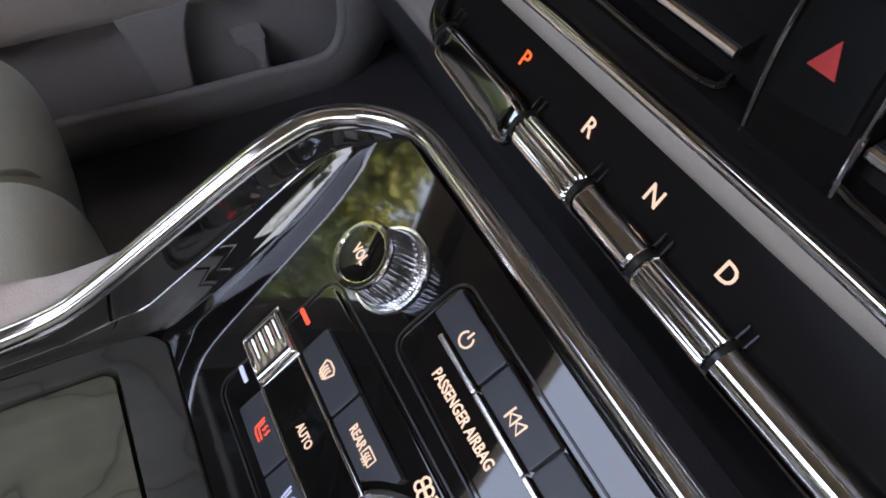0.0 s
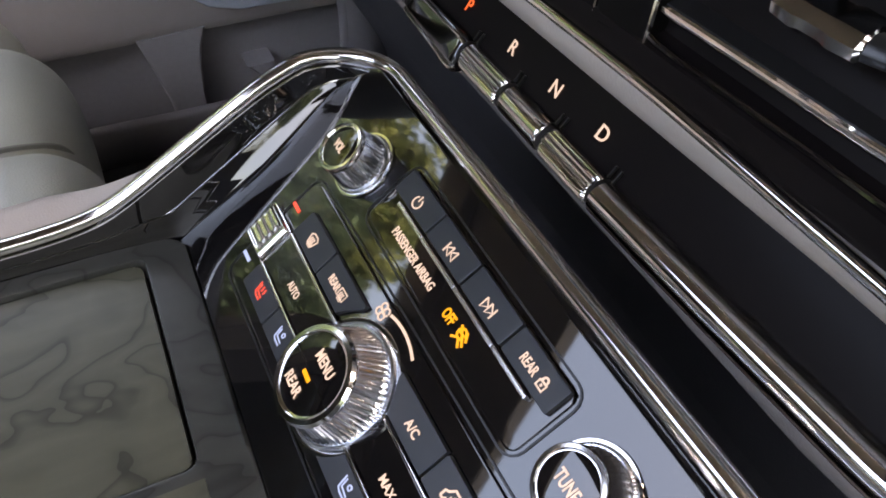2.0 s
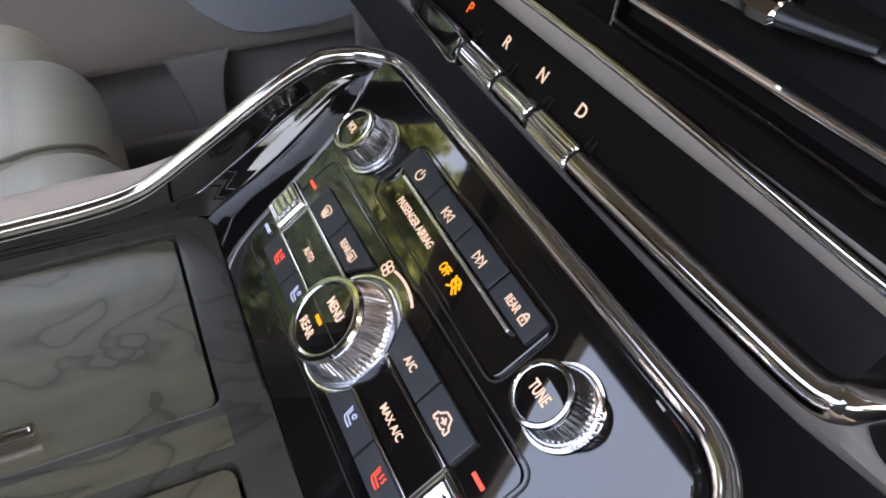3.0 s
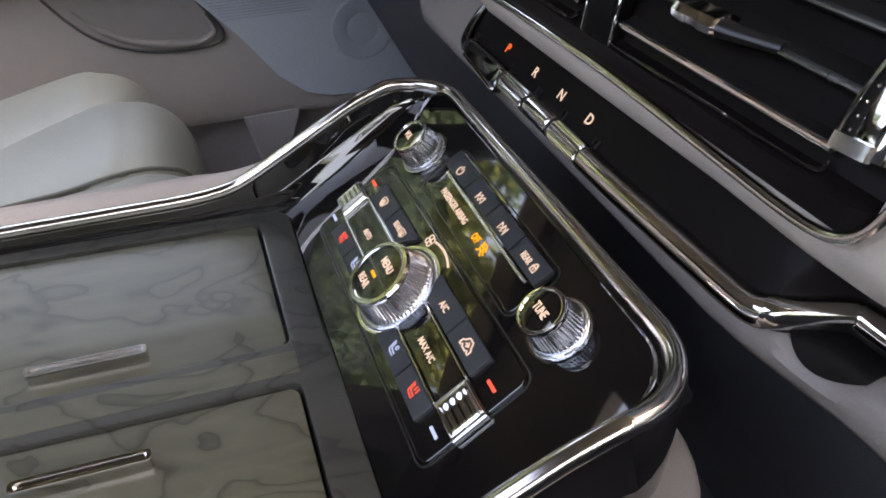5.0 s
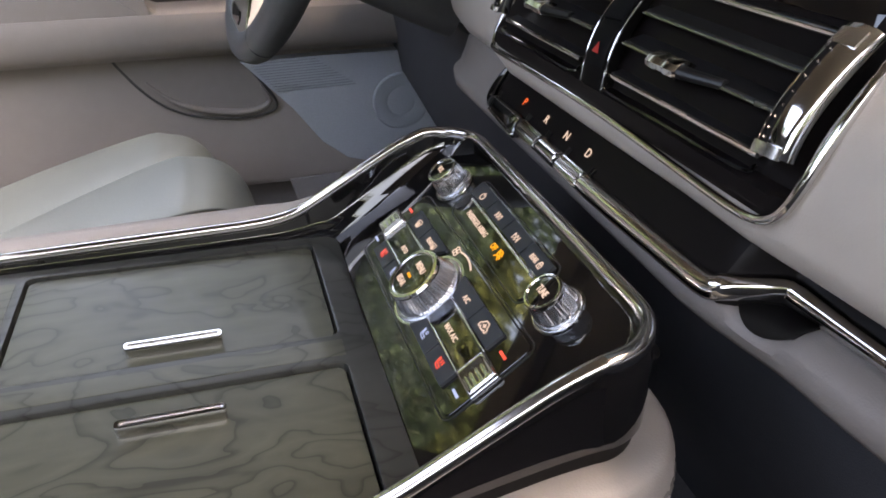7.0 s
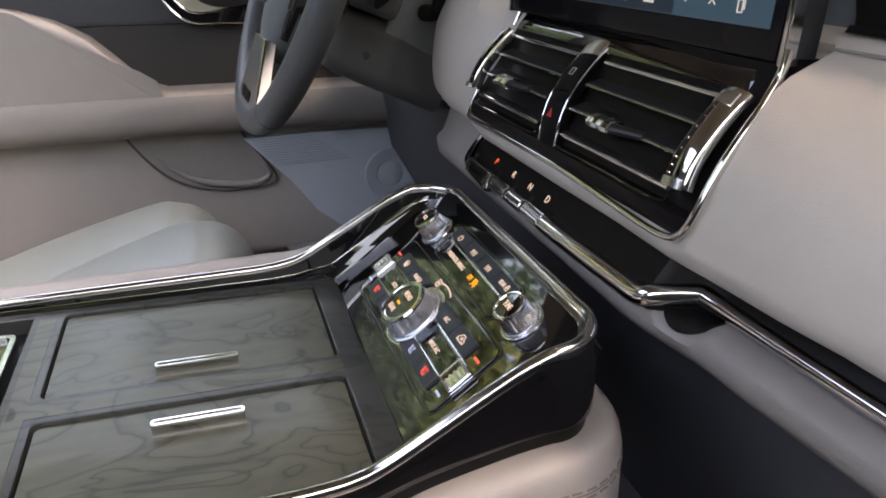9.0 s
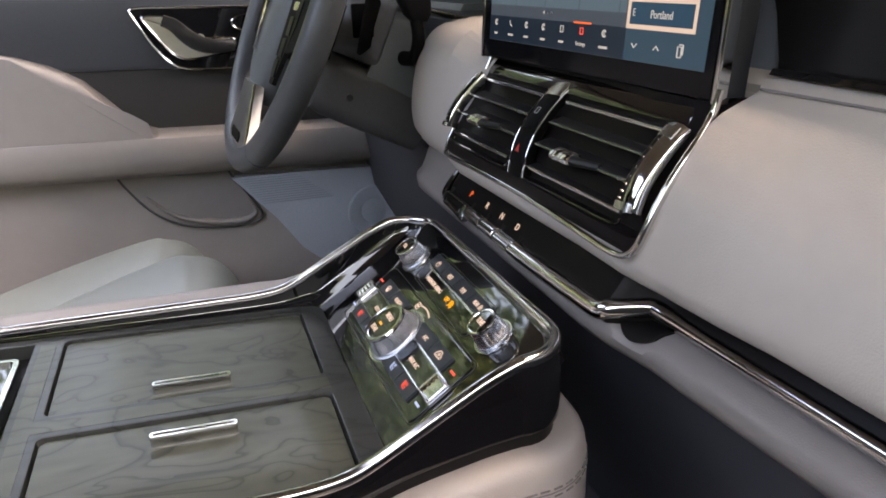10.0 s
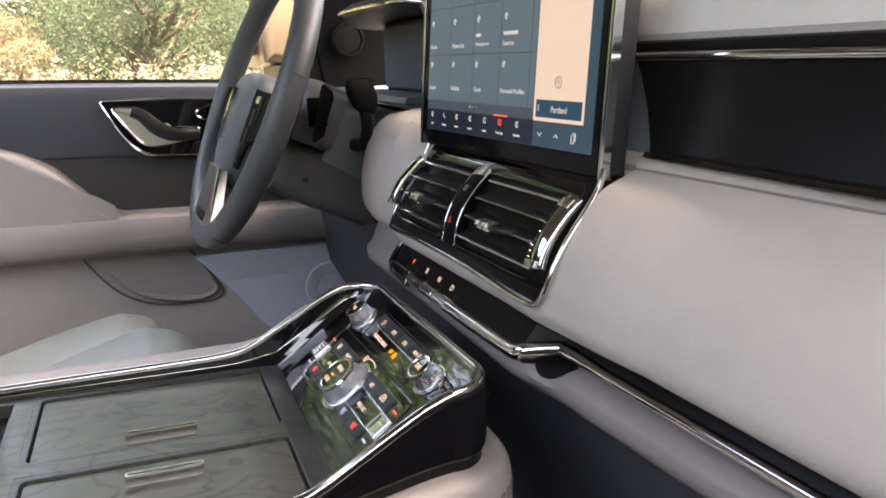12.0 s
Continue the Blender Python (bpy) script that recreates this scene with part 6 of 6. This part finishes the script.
part("seat_base", rbox(-0.63, -0.22, -0.60, -0.14, 0.80, 0.96, 0.02), SATIN, seat, "black seat base", SEATM)

# ---------------------------------------------------------------- cabin shell
def shell(name, bm, mat, label, kind="structure"):
    return tagged(part(name, bm, mat), label, name.split("_")[0], kind="structure")


shell("floor", rbox(-0.86, 0.86, -2.6, 0.75, 0.74, 0.80, 0.0), CARPET, "black carpeted cabin floor")
shell("wall_underbody", rbox(-0.85, 0.85, -2.62, 0.80, -0.02, 0.739, 0.01), MATTE, "plain black underbody under the cabin floor")
shell("ceiling", plate((-0.74, -0.412, 0.412, 0.74), (-2.5, -1.45, -0.455, 0.40), [(1, 1)], 1.90, 1.94, 0.004), LINER, "grey fabric headliner with a roof opening")
roof_glass = shell("window_roof", rbox(-0.43, 0.43, -1.46, -0.43, 1.945, 1.950, 0.0), ROOF, "tinted glass roof panel")
roof_glass.visible_shadow = False
shell("wall_rear", rbox(-0.86, 0.86, -2.66, -2.6, 0.74, 1.45, 0.0), TAUPE, "taupe rear cabin wall")
shell("wall_front", rbox(-0.86, 0.86, 0.80, 0.84, 0.74, 1.50, 0.0), CHARCOAL, "black bulkhead")
shell("wall_right", rbox(0.80, 0.86, -2.6, 0.80, 0.74, 1.46, 0.01), CHARCOAL, "charcoal passenger side wall")
shell("wall_left", rbox(-0.88, -0.82, -2.6, -0.95, 0.74, 1.46, 0.01), TAUPE, "taupe rear side wall")
shell("wall_sill", rbox(-0.90, -0.80, -0.96, 0.37, 0.74, 0.962, 0.01), BIN_GREY, "grey plastic door sill")
shell("wall_kick", rbox(-0.88, -0.82, 0.36, 0.80, 0.74, 1.46, 0.01), CHARCOAL, "charcoal kick panel")
for s, side in ((-1, "left"), (1, "right")):
    shell("pillar_front_" + side, loft([[Vector((s * (x + dx), y + dy, z)) for x, y in ((0.80, 0.0), (0.70, 0.02), (0.72, 0.10), (0.82, 0.10))] for z, dx, dy in ((1.44, 0.03, 0.62), (1.70, -0.02, 0.36), (1.93, -0.08, 0.12))]), LINER, "grey windscreen pillar")
    shell("pillar_center_" + side, loft([[Vector((s * (x + dx), y, z)) for x, y in ((0.84, -0.98), (0.77, -0.96), (0.77, -0.86), (0.84, -0.84))] for z, dx in ((1.40, 0.02), (1.70, -0.02), (1.93, -0.09))]), LINER, "grey door pillar")
    shell("pillar_rear_" + side, loft([[Vector((s * (x + dx), y, z)) for x, y in ((0.84, -2.15), (0.77, -2.15), (0.77, -1.95), (0.84, -1.95))] for z, dx in ((1.40, 0.02), (1.93, -0.09))]), LINER, "grey rear pillar")
    shell("roof_rail_" + side, rbox(s * 0.775 - 0.05, s * 0.775 + 0.05, -2.5, 0.30, 1.865, 1.945, 0.02), LINER, "grey roof rail")
PRIVACY = pane_glass("privacy_glass", 0.05, (0.13, 0.135, 0.14))
for s, side in ((-1, "left"), (1, "right")):
    shell("window_rear_" + side, rbox(s * 0.812 - 0.002, s * 0.812 + 0.002, -2.58, -0.97, 1.44, 1.89, 0.0), PRIVACY, "dark tinted rear side window")
shell("window_tail", rbox(-0.74, 0.74, -2.56, -2.555, 1.44, 1.89, 0.0), PRIVACY, "dark tinted tail window")

# ---------------------------------------------------------------- door mirror outside the driver's window
mirror = thing("door_mirror", "tan painted door mirror outside the driver's window", "car mirror", at(-1.0, 0.19, 1.46))
MIR = mirror.matrix_basis.inverted()
PAINT = material("tan_car_paint", (0.205, 0.165, 0.125), 0.35, grain=0.03, scale=300, coat=0.5)
MIRROR_GLASS = material("mirror_glass", (0.85, 0.86, 0.87), 0.02, 1.0)
part("housing", loft([[Vector((x, y, z)) for y, z in ((0.120 + g, 1.480 + g), (0.114 + g, 1.56), (0.120 + g, 1.655 - g), (0.150, 1.672 - g), (0.21 - g, 1.655 - g), (0.262 - g, 1.60), (0.262 - g, 1.53), (0.22 - g, 1.480 + g))] for x, g in ((-1.160, 0.030), (-1.150, 0.012), (-1.12, 0.0), (-0.98, 0.0), (-0.950, 0.008), (-0.938, 0.026))]), PAINT, mirror, "tan painted housing", MIR)
part("glass", rbox(-1.135, -0.965, 0.108, 0.113, 1.500, 1.635, 0.002), MIRROR_GLASS, mirror, "mirror glass", MIR)
part("foot", rbox(-1.06, -0.815, 0.140, 0.225, 1.448, 1.482, 0.008), SATIN, mirror, "black mirror foot", MIR)


# ---------------------------------------------------------------- outside
GROUND = material("dry_ground", (0.22, 0.20, 0.16), 0.95, grain=0.3, blotch=0.3, scale=3.0, bump=0.4, bump_scale=30)
LEAF = leafy("bush_leaves", (0.062, 0.088, 0.056), (0.092, 0.122, 0.080))
LEAF_YELLOW = leafy("yellowing_leaves", (0.088, 0.104, 0.068), (0.140, 0.152, 0.104))
# Tree leaf ramps hold sunlit yellow and the dark of shaded gaps.
TREE_LEAF = leafy("sunlit_tree_leaves", (0.010, 0.024, 0.016), (0.090, 0.135, 0.082))
TREE_YELLOW = leafy("sunlit_yellow_leaves", (0.030, 0.048, 0.020), (0.225, 0.255, 0.100))
STRAW = leafy("dry_grass", (0.20, 0.172, 0.122), (0.29, 0.250, 0.186))
GREEN_GRASS = leafy("green_grass", (0.10, 0.12, 0.05), (0.24, 0.24, 0.12))
BARK = material("bark", (0.09, 0.07, 0.05), 0.9, grain=0.4, scale=12, bump=0.6, bump_scale=40)
bm = bmesh.new()
for x, y in ((-600, -600), (600, -600), (600, 600), (-600, 600)):
    bm.verts.new((x, y, 0))
bm.faces.new(bm.verts)
tagged(part("ground", bm, GROUND), "dry grassy ground beside the car", "ground", kind="structure")


def leaf_cloud(clumps, count, size, rng):
    """Many small bent leaves gathered in clumps (centre, radius)."""
    verts, faces = [], []
    for _ in range(count):
        c, r = clumps[int(rng.integers(len(clumps)))]
        d = rng.normal(size=3)
        d /= np.linalg.norm(d)
        p = np.array(c) + d * r * rng.uniform(0.35, 1.0) ** 0.5 * np.array((1, 1, 0.8))
        a, b = rng.normal(size=3), rng.normal(size=3)
        a /= np.linalg.norm(a)
        b -= a * (a @ b)
        b /= np.linalg.norm(b)
        s = size * rng.uniform(0.6, 1.4)
        i = len(verts)
        verts += [p - a * s, p + b * s * 0.45, p + a * s, p - b * s * 0.45]
        faces.append((i, i + 1, i + 2, i + 3))
    return verts, faces


def mesh_part(name, verts, faces, mat, parent, label=""):
    me = bpy.data.meshes.new(name)
    me.from_pydata([tuple(v) for v in verts], [], faces)
    me.materials.append(mat)
    ob = new(name, me)
    ob.parent = parent
    return tagged(ob, label)


def woody(name, label, category, height, spread, clumps, count, leaf, mat, seed):
    rng = np.random.default_rng(seed)
    th = thing(name, label, category)
    bm = bmesh.new()
    trunk = curve([(0, 0, -0.1), (rng.normal() * 0.05, rng.normal() * 0.05, height * 0.3), (rng.normal() * 0.15, rng.normal() * 0.15, height * 0.62), (rng.normal() * 0.2, rng.normal() * 0.2, height * 0.92)], 5)
    r0 = height * 0.022
    sweep(trunk, lambda f: oval(r0 * (1 - 0.8 * f), r0 * (1 - 0.8 * f), 8), up=(1, 0.1, 0), bm=bm)
    centres = []
    for k in range(clumps):
        f = rng.uniform(0.12, 1.0)
        w = rng.uniform(0, 2 * math.pi)
        out = spread * rng.uniform(0.25, 1.0) * (1 - 0.55 * f ** 2)
        c = (out * math.cos(w), out * math.sin(w), height * f)
        centres.append((c, spread * rng.uniform(0.22, 0.42)))
        base = trunk[int(min(f * 0.8, 0.99) * (len(trunk) - 1))]
        mid = (base + Vector(c)) / 2 + Vector((0, 0, -0.05 * spread))
        sweep(curve([base, mid, c], 4), lambda q: oval(r0 * 0.35 * (1 - 0.8 * q), r0 * 0.35 * (1 - 0.8 * q), 5), up=(0.1, 0.2, 1), bm=bm)
    part("trunk", bm, BARK, th)
    mesh_part("crown", *leaf_cloud(centres, count, leaf, rng), mat, th)
    return th


bush = woody("bush", "leafy green roadside bush in sunlight", "bush", 3.4, 1.5, 60, 56000, 0.017, LEAF, 3)
bush_y = woody("bush", "yellow-green roadside bush in sunlight", "bush", 2.6, 1.3, 52, 48000, 0.016, LEAF_YELLOW, 5)
bush_dry = woody("bush", "dry beige roadside bush in sunlight", "bush", 1.9, 0.6, 40, 30000, 0.014, leafy("dry_leaves", (0.13, 0.115, 0.07), (0.24, 0.205, 0.14)), 7)
bush_dry.matrix_basis = Matrix.Translation((-7.2, -1.1, 0))
copy_thing(bush_dry, Matrix.Translation((-6.6, 1.7, 0)) @ Matrix.Rotation(2.0, 4, "Z"))
tree = woody("tree", "tall green tree beside the track", "tree", 8.5, 3.0, 60, 16000, 0.12, TREE_LEAF, 8)
tree_y = woody("tree", "tall tree beside the track, sunlit yellow put into its leaf colour", "tree", 7.0, 2.6, 54, 14000, 0.11, TREE_YELLOW, 11)
rng = np.random.default_rng(21)
spots = [(-7.2, -4.5, 0), (-7.8, -2.2, 1), (-8.0, 0.2, 0), (-7.4, 2.2, 0), (-8.4, 4.4, 1), (-9.6, -0.9, 0), (-10.0, 1.6, 0), (-9.8, -3.4, 0), (-9.4, 6.8, 0), (-8.6, -6.6, 1)]
for i, (x, y, k) in enumerate(spots):
    m = Matrix.Translation((x, y, 0)) @ Matrix.Rotation(rng.uniform(0, 6.28), 4, "Z")
    src = bush_y if k else bush
    if i in (0, 1):
        src.matrix_basis = m
    else:
        copy_thing(src, m)
# The last two are unseen, added to darken reflections from the passenger side.
tspots = [(-9.0, -6.4, 0, 0.72), (-12.0, -8.0, 1, 1.45), (-8.8, -4.2, 0, 0.66), (-11.0, -2.6, 0, 0.70), (-12.4, 0.5, 0, 1.0), (-12.0, 5.0, 1, 1.0), (-11.6, -10.6, 1, 1.35), (-9.0, -12.0, 1, 1.1), (-4.5, -15.0, 0, 1.0), (-7.0, -16.5, 0, 1.0), (-6.0, 14.0, 0, 1.0), (2.0, 16.0, 1, 1.0),
          (9.0, 15.0, 0, 1.0), (-8.6, -8.8, 0, 0.75), (-13.4, -5.4, 0, 1.13), (21.0, -6.0, 0, 1.0), (22.0, 4.0, 1, 1.0), (14.0, -3.0, 0, 1.0), (13.5, 3.0, 0, 0.9)]
for i, (x, y, k, size) in enumerate(tspots):
    m = Matrix.Translation((x, y, 0)) @ Matrix.Rotation(rng.uniform(0, 6.28), 4, "Z") @ Matrix.Scale(size, 4)
    src = tree_y if k else tree
    if i in (0, 1):
        src.matrix_basis = m
    else:
        copy_thing(src, m @ Matrix.Diagonal((*(1 / c for c in src.scale), 1)))
# Unseen bushes, added to block low sky beyond the passenger window in reflections.
for i, (x, y) in enumerate(((9.0, -4.4), (9.6, -0.6), (9.4, 3.4))):
    copy_thing(bush if i % 2 else bush_y, Matrix.Translation((x, y, 0)) @ Matrix.Rotation(1.3 * i, 4, "Z") @ Matrix.Scale(1.7, 4))


def grass(count, x0, x1, y0, y1, h0, h1, seed, plume):
    rng = np.random.default_rng(seed)
    verts, faces = [], []
    for _ in range(count):
        x, y, h = rng.uniform(x0, x1), rng.uniform(y0, y1), rng.uniform(h0, h1)
        w, lean = rng.uniform(0, 6.28), rng.normal(size=2) * 0.16 * h
        dx, dy, b = math.cos(w) * 0.004, math.sin(w) * 0.004, len(verts)
        verts += [(x - dx, y - dy, -0.02), (x + dx, y + dy, -0.02), (x + lean[0] * 0.4 + dx, y + lean[1] * 0.4 + dy, h * 0.6), (x + lean[0] * 0.4 - dx, y + lean[1] * 0.4 - dy, h * 0.6), (x + lean[0], y + lean[1], h)]
        faces += [(b, b + 1, b + 2, b + 3), (b + 3, b + 2, b + 4)]
        if plume and rng.uniform() < 0.45:
            for _ in range(20):
                q = len(verts)
                c = np.array((x + lean[0] * 0.95, y + lean[1] * 0.95, h * rng.uniform(0.82, 1.02))) + rng.normal(size=3) * 0.018
                u, v = rng.normal(size=3) * 0.0075, rng.normal(size=3) * 0.0075
                verts += [tuple(c - u), tuple(c + v), tuple(c + u), tuple(c - v)]
                faces.append((q, q + 1, q + 2, q + 3))
    return verts, faces


for name, label, args, mt in (("dry_grass", "tall pale dry grass with plumes in sunlight", (9000, -7.0, -4.2, -6.0, 6.0, 0.7, 1.55, 31, True), STRAW),
                              ("green_grass", "green grass and weeds at the field's edge", (7000, -7.4, -3.6, -6.0, 6.0, 0.4, 1.1, 32, False), GREEN_GRASS)):
    me = bpy.data.meshes.new(name)
    v, f = grass(*args)
    me.from_pydata(v, [], f)
    me.materials.append(mt)
    tagged(new(name, me), label, "grass", kind="stuff")
